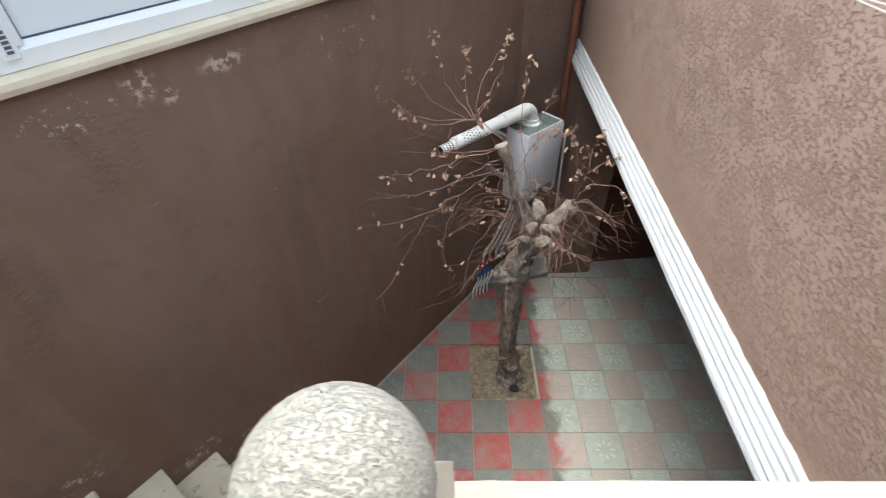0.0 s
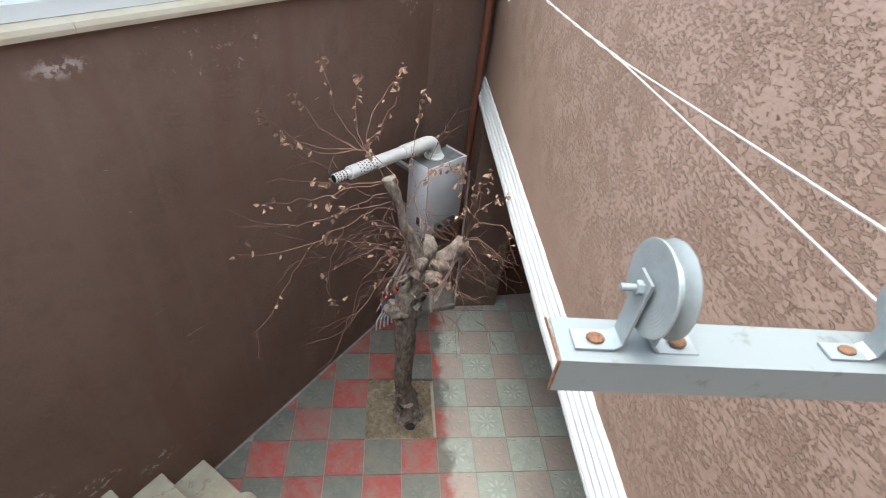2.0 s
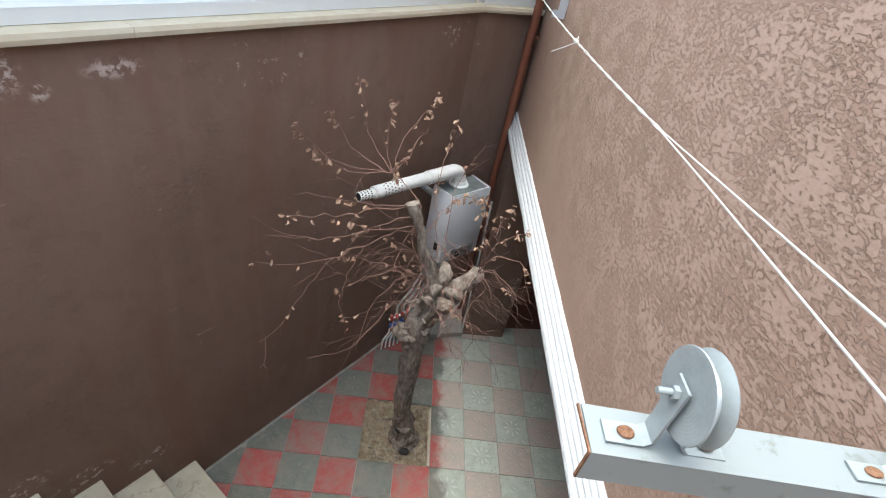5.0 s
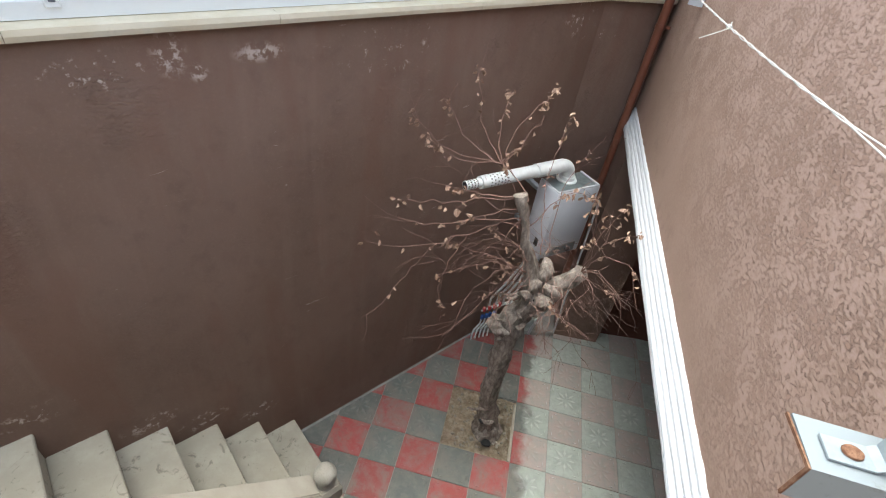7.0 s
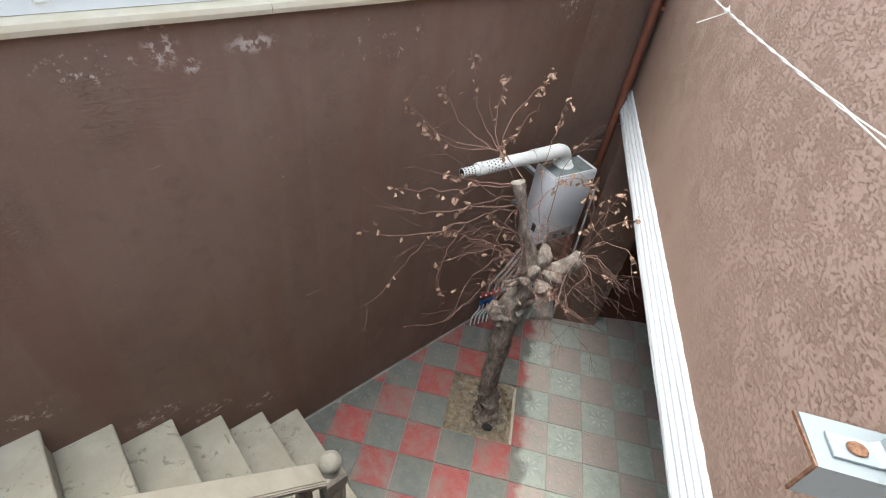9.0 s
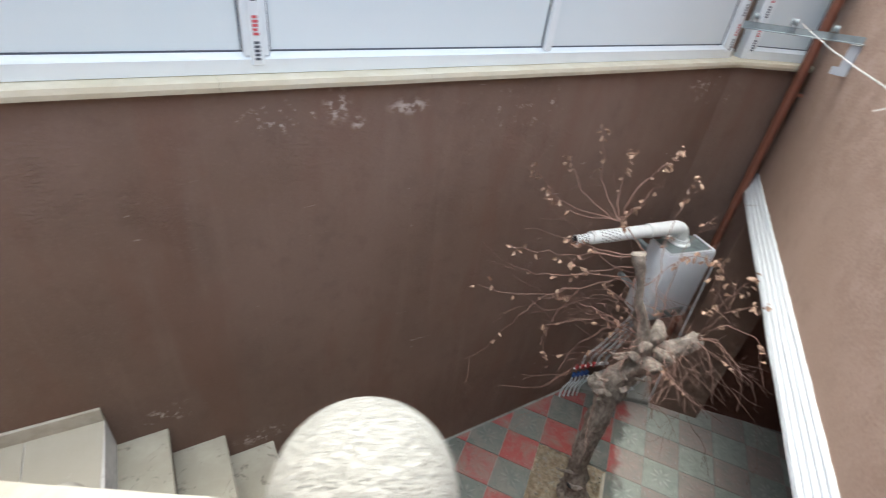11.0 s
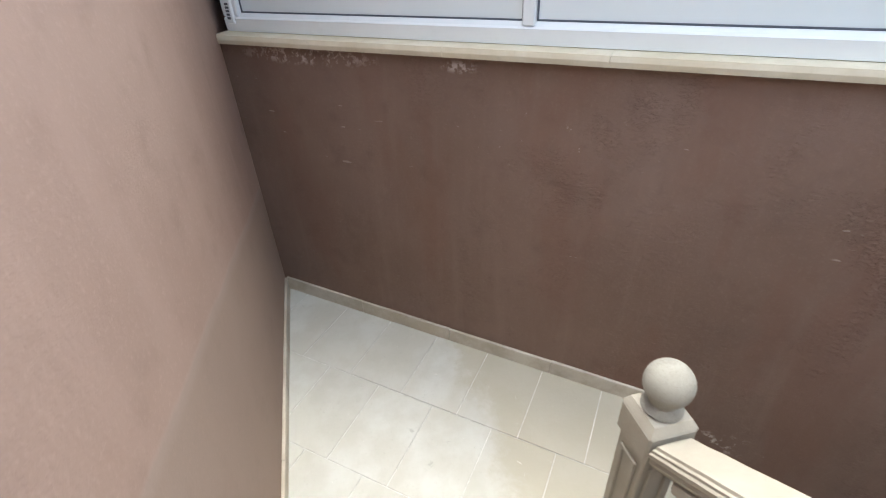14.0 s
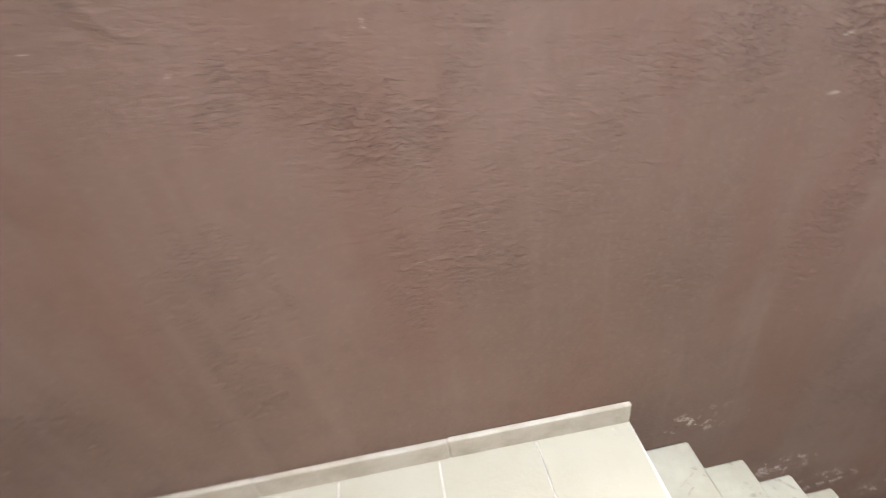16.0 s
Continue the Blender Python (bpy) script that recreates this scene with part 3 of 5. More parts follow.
def fall(bm):
    """The landing falls towards the lower steps."""
    inv = BROWN.inverted()
    for v in bm.verts:
        if v.co.z > Z_LAND - 0.1:
            s = (inv @ v.co).x
            v.co.z += 0.064 * min(1.0, max(0.0, (-2.62 - s) / 1.8)) - 0.018 * min(1.0, max(0.0, (s + 2.62) / 0.34))


bm = bmesh.new()
prism(bm, LANDING, -0.01, Z_LAND - 0.0025)
fall(bm)
landing = structure("landing", bm, GROUT, label="dusty cream stone landing where the stairs turn", category="landing")

flight_up = thing("stairs_upper", "cream limestone steps from landing to balcony", "stairs", kind="structure")
rnd = random.Random(3)
for k in range(1, 5):
    z = Z_LAND + R1 * k
    top = k == 4
    bm = bmesh.new()
    y0, y1 = STAIR_Y, EDGE_Y
    back = G1 + 0.02 if not top else 0.30
    prism(bm, ((nose_x(k, y0), y0), (nose_x(k, y0) + back, y0), (nose_x(k, y1) + back, y1), (nose_x(k, y1), y1)), z - 0.032, z, bevel=0.006)
    part("tread", bm, STEP_STONE, flight_up)
    bm = bmesh.new()
    prism(bm, ((nose_x(k, y0) + 0.022, y0), (nose_x(k, y0) + G1 + 0.02, y0), (nose_x(k, y1) + G1 + 0.02, y1 - 0.012), (nose_x(k, y1) + 0.022, y1 - 0.012)),
          max(0, z - R1 - 0.25), z - 0.0325)
    part("riser", bm, STEP_STONE, flight_up)

flight_low = thing("stairs_lower", "worn cream limestone steps down along the brown wall", "stairs", BROWN, kind="structure")
for k in range(0, 7):
    z = Z_EDGE - R2 * k
    s = S0 + G2 * k
    bm = bmesh.new()
    depth = G2 + 0.02 if k else 0.30
    box(bm, (s - depth, LOW_OUT, z - 0.032), (s, -0.001, z), 0.006)
    if k:
        part("tread", bm, WORN_STONE, flight_low)
        bm = bmesh.new()
        box(bm, (s - G2 - 0.018, LOW_OUT + 0.012, -0.009), (s - 0.020, -0.001, z - 0.0325))
        part("riser", bm, WORN_STONE, flight_low)
    else:
        bm.free()

# paving slabs of the landing, laid square to the brown wall
for j in range(8):
    o1 = -0.004 - j * 0.42
    shift = (0.0, 0.17, 0.06, 0.22, 0.11, 0.02, 0.15, 0.08)[j]
    for i in range(-3, 10):
        s1 = S_EDGE + shift - i * 0.285
        g = 0.0022
        rect = [bw(s1 - 0.285 + g, o1 - 0.42 + g)[:2], bw(s1 - g, o1 - 0.42 + g)[:2], bw(s1 - g, o1 - g)[:2], bw(s1 - 0.285 + g, o1 - g)[:2]]
        poly = clip(rect, [LANDING[0], LANDING[1], (nose_x(1, -1.932) + 0.02, -1.932), LANDING[4]])
        if not poly:
            continue
        bm = bmesh.new()
        prism(bm, poly, Z_LAND - 0.0022, Z_LAND + rnd.uniform(-0.0006, 0.0006))
        fall(bm)
        part("slab", bm, SLAB_STONE, landing)

# skirting of the landing
def skirting(name, m, a, b, label, tilt):
    t = thing(name, label, "skirting", m, kind="structure")
    n = max(1, round(abs(b - a) / 0.6))
    for i in range(n):
        bm = bmesh.new()
        x0, x1 = a + (b - a) * i / n, a + (b - a) * (i + 1) / n
        box(bm, (x0 + 0.0005, -0.016, -0.01), (x1 - 0.0005, 0, 0.079 + rnd.uniform(-0.002, 0.002)), 0.003)
        for v in bm.verts:
            u = tilt(v.co.x)
            v.co.z += 0.064 * min(1.0, max(0.0, u)) - 0.018 * min(1.0, max(0.0, -u * 5.3))
            v.co.y -= 0.002 * noise.noise(v.co * 9)
        part("skirting_slab", bm, SKIRT_STONE, t)


skirting("baseboard_brown", BROWN @ Matrix.Translation((0, -0.0, Z_LAND)), -4.40, S_EDGE, "cream stone skirting at the foot of the brown wall", lambda x: (-2.62 - x) / 1.8)
skirting("baseboard_house", pose(0, HOUSE_Y, Z_LAND, rz=180 + HOUSE_TURN), 1.43, -A_W.x - 0.03, "cream stone skirting at the foot of the house wall", lambda x: (x - 1.6) / 1.6)

# balcony slab
bm = bmesh.new()
box(bm, (nose_x(4, EDGE_Y) + 0.02, -3.03, Z_TOP - 0.18), (0.78, EDGE_Y, Z_TOP - 0.001), 0.0)
structure("balcony_floor", bm, STEP_STONE, label="cream stone balcony floor at the head of the stairs", category="floor")


# ---------- balustrades ----------
BALUSTER_H = 0.70


def baluster_mesh(h):
    bm = bmesh.new()
    box(bm, (-0.046, -0.046, 0), (0.046, 0.046, 0.042), 0.005)
    q = h
    prof = [(0.046, 0.0405)]

    def ring(z, r, half, neck):
        for k in range(7):
            a = -pi / 2 + pi * k / 6
            prof.append((neck + (r - neck) * cos(a), z + half * sin(a)))

    ring(0.056, 0.049, 0.014, 0.040)
    prof.append((0.037, 0.078))
    ring(0.098, 0.046, 0.013, 0.037)
    prof.extend([(0.036, 0.122), (0.041, 0.145), (0.0475, 0.185 * q / 0.7), (0.050, 0.225 * q / 0.7), (0.049, 0.27 * q / 0.7), (0.045, 0.34 * q / 0.7), (0.040, 0.41 * q / 0.7), (0.036, q - 0.222)])
    ring(q - 0.196, 0.049, 0.016, 0.037)
    prof.append((0.0345, q - 0.172))
    ring(q - 0.150, 0.047, 0.014, 0.036)
    prof.extend([(0.035, q - 0.130), (0.036, q - 0.112), (0.039, q - 0.090)])
    lathe(bm, [(r * 0.86, z) for r, z in prof], 22)
    return bm


def slope_top(bm, h, slope, along):
    """A capital that flares from the round neck to a square slab, its top cut to the rail's slope."""
    rings = []
    steps = ((0.0335, 0.0, -0.092), (0.0345, 0.35, -0.078), (0.038, 0.75, -0.062), (0.044, 1.0, -0.046), (0.052, 1.0, -0.033), (0.054, 1.0, -0.026), (0.054, 1.0, 0.0))
    for r, square, dz in steps:
        ring = []
        for k in range(16):
            a = 2 * pi * (k + 0.5) / 16
            c, d = cos(a), sin(a)
            q = r * (1 - square + square / max(abs(c), abs(d)))
            v = bm.verts.new((c * q, d * q, h + dz))
            v.co.z += slope * v.co.dot(along) * min(1.0, max(0.0, (dz + 0.092) / 0.06))
            ring.append(v)
        rings.append(ring)
    for p, q in zip(rings, rings[1:]):
        for k in range(16):
            bm.faces.new((p[k], p[(k + 1) % 16], q[(k + 1) % 16], q[k]))
    bm.faces.new(rings[0][::-1])
    bm.faces.new(rings[-1])


def newel(parent, p, h, name="newel", yaw=0.0, R=0.0555):
    """A square stone post with a panel on each face, a moulded cap and a ball. h: from its foot to the ball's centre."""
    m = Matrix.Translation(p) @ Matrix.Rotation(yaw, 4, "Z")
    w = 0.052
    top = h - 0.125
    bm = bmesh.new()
    box(bm, (-w, -w, 0), (w, w, top), 0.004)
    box(bm, (-w - 0.006, -w - 0.006, 0.0), (w + 0.006, w + 0.006, 0.09), 0.005)
    post = part(name, bm, RAIL_STONE, parent, m=m)
    for a in range(4):
        bm = bmesh.new()
        r = Matrix.Rotation(a * pi / 2, 4, "Z")
        for u in (-0.026, 0.026):
            box(bm, (u - 0.008, w - 0.001, 0.14), (u + 0.008, w + 0.007, top - 0.12), 0.003, r)
        for z in (0.13, top - 0.124):
            box(bm, (-0.034, w - 0.0015, z), (0.034, w + 0.0065, z + 0.014), 0.003, r)
        part("panel_frame", bm, RAIL_STONE, post)
    bm = bmesh.new()
    box(bm, (-0.061, -0.061, top - 0.075), (0.061, 0.061, top + 0.022), 0.006)
    rings = []
    for r, z in ((0.0848, 0.0218), (0.079, 0.030), (0.068, 0.044)):
        rings.append([bm.verts.new((r * cos(pi / 4 + k * pi / 2), r * sin(pi / 4 + k * pi / 2), top + z)) for k in range(4)])
    for a, b in zip(rings, rings[1:]):
        for k in range(4):
            bm.faces.new((a[k], a[(k + 1) % 4], b[(k + 1) % 4], b[k]))
    bm.faces.new(rings[-1])
    part("cap", bm, RAIL_STONE, post)
    prof = [(0.044, top + 0.044), (0.048, top + 0.052), (0.044, top + 0.060), (0.034, top + 0.068), (0.034, top + 0.074)]
    zc = h
    bm = bmesh.new()
    for i in range(17):
        a = -0.86 + (pi / 2 + 0.86 - 0.04) * i / 16
        prof.append((R * cos(a), zc + R * sin(a)))
    lathe(bm, prof, 32)
    part("ball", bm, BALL_STONE, post, "rough pale stone ball", smooth=True)
    return post


def rail_profile(w=0.066, h=0.080):
    return [(-w + 0.020, -h), (-w + 0.018, -h + 0.014), (-w + 0.008, -h + 0.018), (-w + 0.004, -h + 0.028), (-w + 0.008, -h + 0.036), (-w + 0.013, -h + 0.040),
            (-w + 0.001, -h + 0.044), (-w, -h + 0.058), (-w + 0.006, -h + 0.062), (-w + 0.006, -0.010), (-w + 0.013, -0.008), (-w + 0.015, 0.0),
            (w - 0.015, 0.0), (w - 0.013, -0.008), (w - 0.006, -0.010), (w - 0.006, -h + 0.062), (w, -h + 0.058), (w - 0.001, -h + 0.044), (w - 0.013, -h + 0.040),
            (w - 0.008, -h + 0.036), (w - 0.004, -h + 0.028), (w - 0.008, -h + 0.018), (w - 0.018, -h + 0.014), (w - 0.020, -h)]


def handrail(parent, a, b, w=0.066):
    bm = bmesh.new()
    sweep(bm, rail_profile(w), a, b, cuts=24)
    for v in bm.verts:
        v.co += noise.noise_vector(v.co * 26) * 0.0012
    return part("handrail", bm, RAIL_STONE, parent)


NEWEL_TOP = Vector((-0.212, -1.993, Z_TOP))
NEWEL_MID = Vector((-1.362, RAIL_Y, Z_LAND))
NEWEL_LOW = bw(-1.055, -0.889, R2)
up_rail = thing("balustrade", "turned limestone balustrade beside the upper steps", "balustrade")
newel(up_rail, NEWEL_MID, 0.985)
SL_UP = 0.735
ra = Vector((-1.290, RAIL_Y - 0.009, 2.318))
rb = Vector((-0.280, RAIL_Y - 0.009, 2.318 + 1.010 * SL_UP))
handrail(up_rail, ra, rb, 0.057)
for k in range(1, 5):
    x = (-1.178, -0.915, -0.678, -0.455)[k - 1]
    zb = Z_LAND + R1 * k
    h = round(2.318 + (x + 1.29) * SL_UP - 0.078 - zb, 3)
    bm = baluster_mesh(h)
    slope_top(bm, h, SL_UP, Vector((1, 0, 0)))
    part("baluster", bm, RAIL_STONE, up_rail, smooth=True, m=Matrix.Translation((x, RAIL_Y - 0.002, zb)))

low_rail = thing("balustrade", "turned limestone balustrade beside the lower steps", "balustrade")
newel(low_rail, NEWEL_LOW, 1.119 - R2, yaw=TH)
newel(low_rail, bw(-2.19, -0.866, Z_EDGE - R2), 0.875, yaw=TH)
la = bw(-2.135, -0.866, 2.002)
lb = bw(-1.105, -0.878, 1.062)
handrail(low_rail, la, lb)
SL_LOW = (lb.z - la.z) / 1.035
for k in range(2, 6):
    s = S0 + G2 * k - 0.12
    zb = Z_EDGE - R2 * k
    h = round(la.z + (s + 2.135) * SL_LOW - 0.078 - zb, 3)
    bm = baluster_mesh(h)
    slope_top(bm, h, SL_LOW, Vector((1, 0, 0)))
    part("baluster", bm, RAIL_STONE, low_rail, smooth=True, m=BROWN @ Matrix.Translation((s, -0.866, zb)))

top_rail = thing("balustrade", "turned limestone balustrade along the balcony edge", "balustrade")
newel(top_rail, NEWEL_TOP, 3.225 - Z_TOP, R=0.0517)
handrail(top_rail, (-0.157, RAIL_Y, 3.052), (0.765, RAIL_Y, 3.052))
h = 3.052 - 0.078 - Z_TOP
bm = baluster_mesh(h)
slope_top(bm, h, 0, Vector((1, 0, 0)))
first = part("baluster", bm, RAIL_STONE, top_rail, smooth=True, m=Matrix.Translation((-0.02, RAIL_Y, Z_TOP)))
for k in range(1, 5):
    part("baluster", first.data, RAIL_STONE, top_rail, m=Matrix.Translation((-0.02 + 0.19 * k, RAIL_Y, Z_TOP)))

# ---------- boiler with its flue ----------
BOILER = Matrix.Translation((0.395, 0.965, 1.20)) @ Matrix.Rotation(radians(40.4), 4, "Z")   # x along its front, y towards the wall
BW, BD, BH = 0.395, 0.215, 0.59
boiler = thing("boiler", "grey enamelled wall boiler with a white flue pipe", "boiler", BOILER)
bm = bmesh.new()
box(bm, (0, 0, 0), (BW, BD, BH), 0.010, seg=2)
part("casing", bm, BOILER_METAL, boiler, smooth=True)
bm = bmesh.new()
box(bm, (0.022, 0.022, BH), (BW - 0.022, BD - 0.01, BH + 0.003))
part("top_plate", bm, BOILER_DARK, boiler, "dark dusty top plate")
bm = bmesh.new()
for lo, hi in (((0.004, 0.004), (BW - 0.004, 0.020)), ((0.004, 0.021), (0.020, BD - 0.004)), ((BW - 0.020, 0.021), (BW - 0.004, BD - 0.004))):
    box(bm, (lo[0], lo[1], BH), (hi[0], hi[1], BH + 0.009), 0.002)
part("rim", bm, WHITE_PAINT, boiler)
bm = bmesh.new()
box(bm, (0.10, -0.006, 0.012), (0.34, 0.001, 0.10), 0.003)
panel = part("control_panel", bm, BOILER_DARK, boiler)
bm = bmesh.new()
box(bm, (-0.003, 0.05, 0.09), (0.001, 0.09, 0.16), 0.001)
part("side_grille", bm, HOLE, boiler)
for x in (0.16, 0.26):
    bm = bmesh.new()
    lathe(bm, [(0.020, 0.0), (0.020, 0.014), (0.016, 0.018)], 14, Matrix.Translation((x, -0.005, 0.055)) @ Matrix.Rotation(pi / 2, 4, "X"))
    part("knob", bm, HOLE, panel)
# mounting rails to the wall
for x in (0.05, BW - 0.09):
    for z in (0.10, 0.45):
        bm = bmesh.new()
        box(bm, (x, BD - 0.001, z), (x + 0.04, BD + 0.385, z + 0.03), 0.002)
        part("wall_bracket", bm, GALV, boiler)
# flue: collar, elbow, perforated terminal
fx, fy, fz = 0.19, 0.150, BH + 0.145
bm = bmesh.new()
lathe(bm, [(0.075, BH + 0.001), (0.075, BH + 0.010), (0.056, BH + 0.014), (0.056, BH + 0.040)], 24, Matrix.Translation((fx, fy, 0)))
part("collar", bm, FLUE_WHITE, boiler, smooth=True)
inv = BOILER.inverted()
end = inv @ Vector((-0.215, 0.585, 1.925))
pts, rad = [], []
for i in range(9):
    a = pi / 2 * i / 8
    pts.append(Vector((fx - 0.085 * (1 - cos(a)), fy - (fy - end.y) * 0.06 * i / 8, BH + 0.03 + 0.10 * sin(a))))
    rad.append(0.046)
start = pts[-1].copy()
pts2 = [Vector((fx, fy, BH + 0.01))] + pts
bm = bmesh.new()
tube(bm, pts2, [0.046] * len(pts2), 20)
way = (end - start).normalized()
tube(bm, [start - way * 0.004, start.lerp(end, 0.30)], [0.049, 0.049], 20)
elbow = part("flue_elbow", bm, FLUE_WHITE, boiler, smooth=True)
bm = bmesh.new()
tube(bm, [start.lerp(end, 0.28), start.lerp(end, 0.86)], [0.043, 0.043], 20)
flue = part("flue_pipe", bm, FLUE_WHITE, boiler, smooth=True)
bm = bmesh.new()
tube(bm, [start.lerp(end, 0.85), end], [0.030, 0.030], 18)
tip = part("flue_tip", bm, FLUE_WHITE, boiler, smooth=True)
up = Vector((0, 0, 1))
side = way.cross(up).normalized()
high = side.cross(way).normalized()
# flat near-black discs: the shade inside holes and mouth put into colour
bm = bmesh.new()
for r, t0, t1, n in ((0.0432, 0.62, 0.78, 6), (0.0302, 0.90, 0.985, 4)):
    for i in range(n):
        for k in range(12):
            a = 2 * pi * (k + 0.5 * (i % 2)) / 12
            out = side * cos(a) + high * sin(a)
            p = start.lerp(end, t0 + (t1 - t0) * i / (n - 1)) + out * r
            m4 = Matrix.Translation(p) @ out.to_track_quat("Z", "Y").to_matrix().to_4x4()
            bmesh.ops.create_circle(bm, cap_ends=True, radius=0.0054, segments=8, matrix=m4)
tagged(part("holes", bm, HOLE, flue), kind="stuff")
bm = bmesh.new()
bmesh.ops.create_circle(bm, cap_ends=True, radius=0.026, segments=18, matrix=Matrix.Translation(end + way * 0.001) @ way.to_track_quat("Z", "Y").to_matrix().to_4x4())
part("mouth", bm, HOLE, tip)

# water pipes under the boiler, with red and blue valves
pipes = thing("water_pipes", "grey plastic water pipes with red and blue valves", "pipes")
for i in range(4):
    a = BOILER @ Vector((0.06 + i * 0.05, 0.16, 0.0))
    midp = bw(1.00 + i * 0.055, -0.09 - i * 0.03, 0.42)
    bm = bmesh.new()
    tube(bm, [a + Vector((0, 0, 0.02)), a + Vector((0, 0, -0.12)), a.lerp(midp, 0.6) + Vector((0, 0, -0.02)), midp + Vector((0, 0, 0.10)), midp], [0.010] * 5, 8)
    part("pipe", bm, HOSE_GREY, pipes, smooth=True)
for i in range(5):
    top = bw(0.955 + i * 0.036, -0.075 - i * 0.012, 0.27)
    foot = bw(0.89 + i * 0.040, -0.06 - i * 0.014, 0.012)
    bm = bmesh.new()
    tube(bm, [top, top + Vector((-0.004, 0, -0.07)), top.lerp(foot, 0.55) + Vector((-0.018, -0.010, 0)), foot.lerp(top, 0.12) + Vector((-0.006, 0, 0)), foot], [0.0075] * 5, 8)
    part("hose", bm, PVC, pipes, "thin white hose", smooth=True)
for i in range(8):
    red = i < 4
    k = i % 4
    p = bw(0.955 + k * 0.046, -0.08 - k * 0.018, 0.385 + k * 0.010) if red else bw(0.955 + k * 0.036, -0.08 - k * 0.012, 0.285 + k * 0.006)
    bm = bmesh.new()
    box(bm, (-0.017, -0.013, -0.014), (0.017, 0.013, 0.014), 0.005, Matrix.Translation(p) @ Matrix.Rotation(TH, 4, "Z"))
    lathe(bm, [(0.010, 0.0), (0.017, 0.006), (0.017, 0.018), (0.010, 0.022)], 10, Matrix.Translation(p + Vector((0, 0, 0.012))))
    part("valve", bm, VALVE_RED if red else VALVE_BLUE, pipes, "red valve" if red else "blue valve")
bm = bmesh.new()
tube(bm, [bw(1.10, -0.135, 0.425), bw(1.20, -0.19, 0.45)], [0.015, 0.013], 10)
tube(bm, [bw(0.93, -0.07, 0.38), bw(1.10, -0.135, 0.425)], [0.009, 0.009], 8)
part("manifold", bm, PVC, pipes)

# drain pipe slanting down from the boiler
bm = bmesh.new()
tube(bm, [(0.735, 1.22, 0.95), (0.725, 1.20, 0.84), (0.66, 1.22, 0.55), (0.585, 1.27, 0.20), (0.575, 1.30, 0.055)], [0.013] * 5, 10)
drain = thing("drain_pipe", "pale grey plastic drain pipe slanting to the plinth", "pipe")
part("pipe", bm, HOSE_GREY, drain, smooth=True)
bm = bmesh.new()
lathe(bm, [(0.018, -0.02), (0.020, -0.012), (0.020, 0.012), (0.018, 0.02)], 12, Matrix.Translation((0.60, 1.263, 0.27)) @ Matrix.Rotation(radians(-14), 4, "Y"))
part("coupling", bm, PVC, drain, "white coupling", smooth=True)

# concrete plinth at the foot of the bend
bm = bmesh.new()
prism(bm, (bw(0.98, -0.004)[:2], (0.33, 1.27), (0.82, 1.40), (0.82, 1.75), bw(KINK, -0.004)[:2]), 0.0, 0.05, bevel=0.01)
tagged(structure("plinth", bm, CONCRETE, label="rough grey concrete plinth in the corner", category="plinth"))

# white strip up the pier's edge
bm = bmesh.new()
for v in box(bm, (0.811, 1.413, 0.0), (0.825, 1.429, 1.56), 0.0):
    v.co.x -= 0.034 * v.co.z
tagged(new("edge_strip", finish("edge_strip", bm, WHITE_PAINT)), "white plastic conduit on the pier's edge", "conduit")

# rain pipe in the corner
bm = bmesh.new()
px, py = 0.800, 1.800
tube(bm, [(px, py, z) for z in (0.0, 1.2, 2.4, 3.6, 4.6)], [0.030] * 5, 14)
rain = thing("rain_pipe", "brown painted steel rain pipe in the corner", "pipe")
part("pipe", bm, PIPE_BROWN, rain, smooth=True)
for z in (1.05, 2.75, 3.55):
    bm = bmesh.new()
    lathe(bm, [(0.034, z), (0.034, z + 0.03)], 14, Matrix.Translation((px, py, 0)))
    box(bm, (px + 0.02, py - 0.005, z + 0.005), (px + 0.10, py + 0.005, z + 0.025))
    part("clamp", bm, PIPE_BROWN, rain)

# ---------- clothes line ----------
ARM_X0, ARM_Y, ARM_Z = 0.1985, -1.835, 3.268
ARM_SKEW = -0.045                         # the beam runs a little askew
arm = thing("angle_iron_beam", "white-painted angle-iron beam with a rusty cut end", "beam")
bm = bmesh.new()
w, hgt, t = 0.033, 0.027, 0.002
ell = [(0, -hgt), (0, 0), (w, 0), (w, -t), (t, -t), (t, -hgt)]
sweep(bm, [(-u, v) for u, v in ell], (ARM_X0, ARM_Y, ARM_Z), (0.83, ARM_Y + ARM_SKEW * (0.83 - ARM_X0), ARM_Z))
part("beam", bm, ARM_PAINT, arm)
bm = bmesh.new()
sweep(bm, [(-u, v) for u, v in ell], (ARM_X0 - 0.0014, ARM_Y, ARM_Z), (ARM_X0 - 0.0002, ARM_Y, ARM_Z))
part("cut_edge", bm, RUST, arm, "rusty cut end")


def pulley_place(x):
    y = ARM_Y + 0.0115 + ARM_SKEW * (x - ARM_X0)
    return Matrix.Translation((x, y, ARM_Z)) @ Matrix.Rotation(ARM_SKEW, 4, "Z") @ Matrix.Diagonal((1.06, 0.86, 0.86, 1))


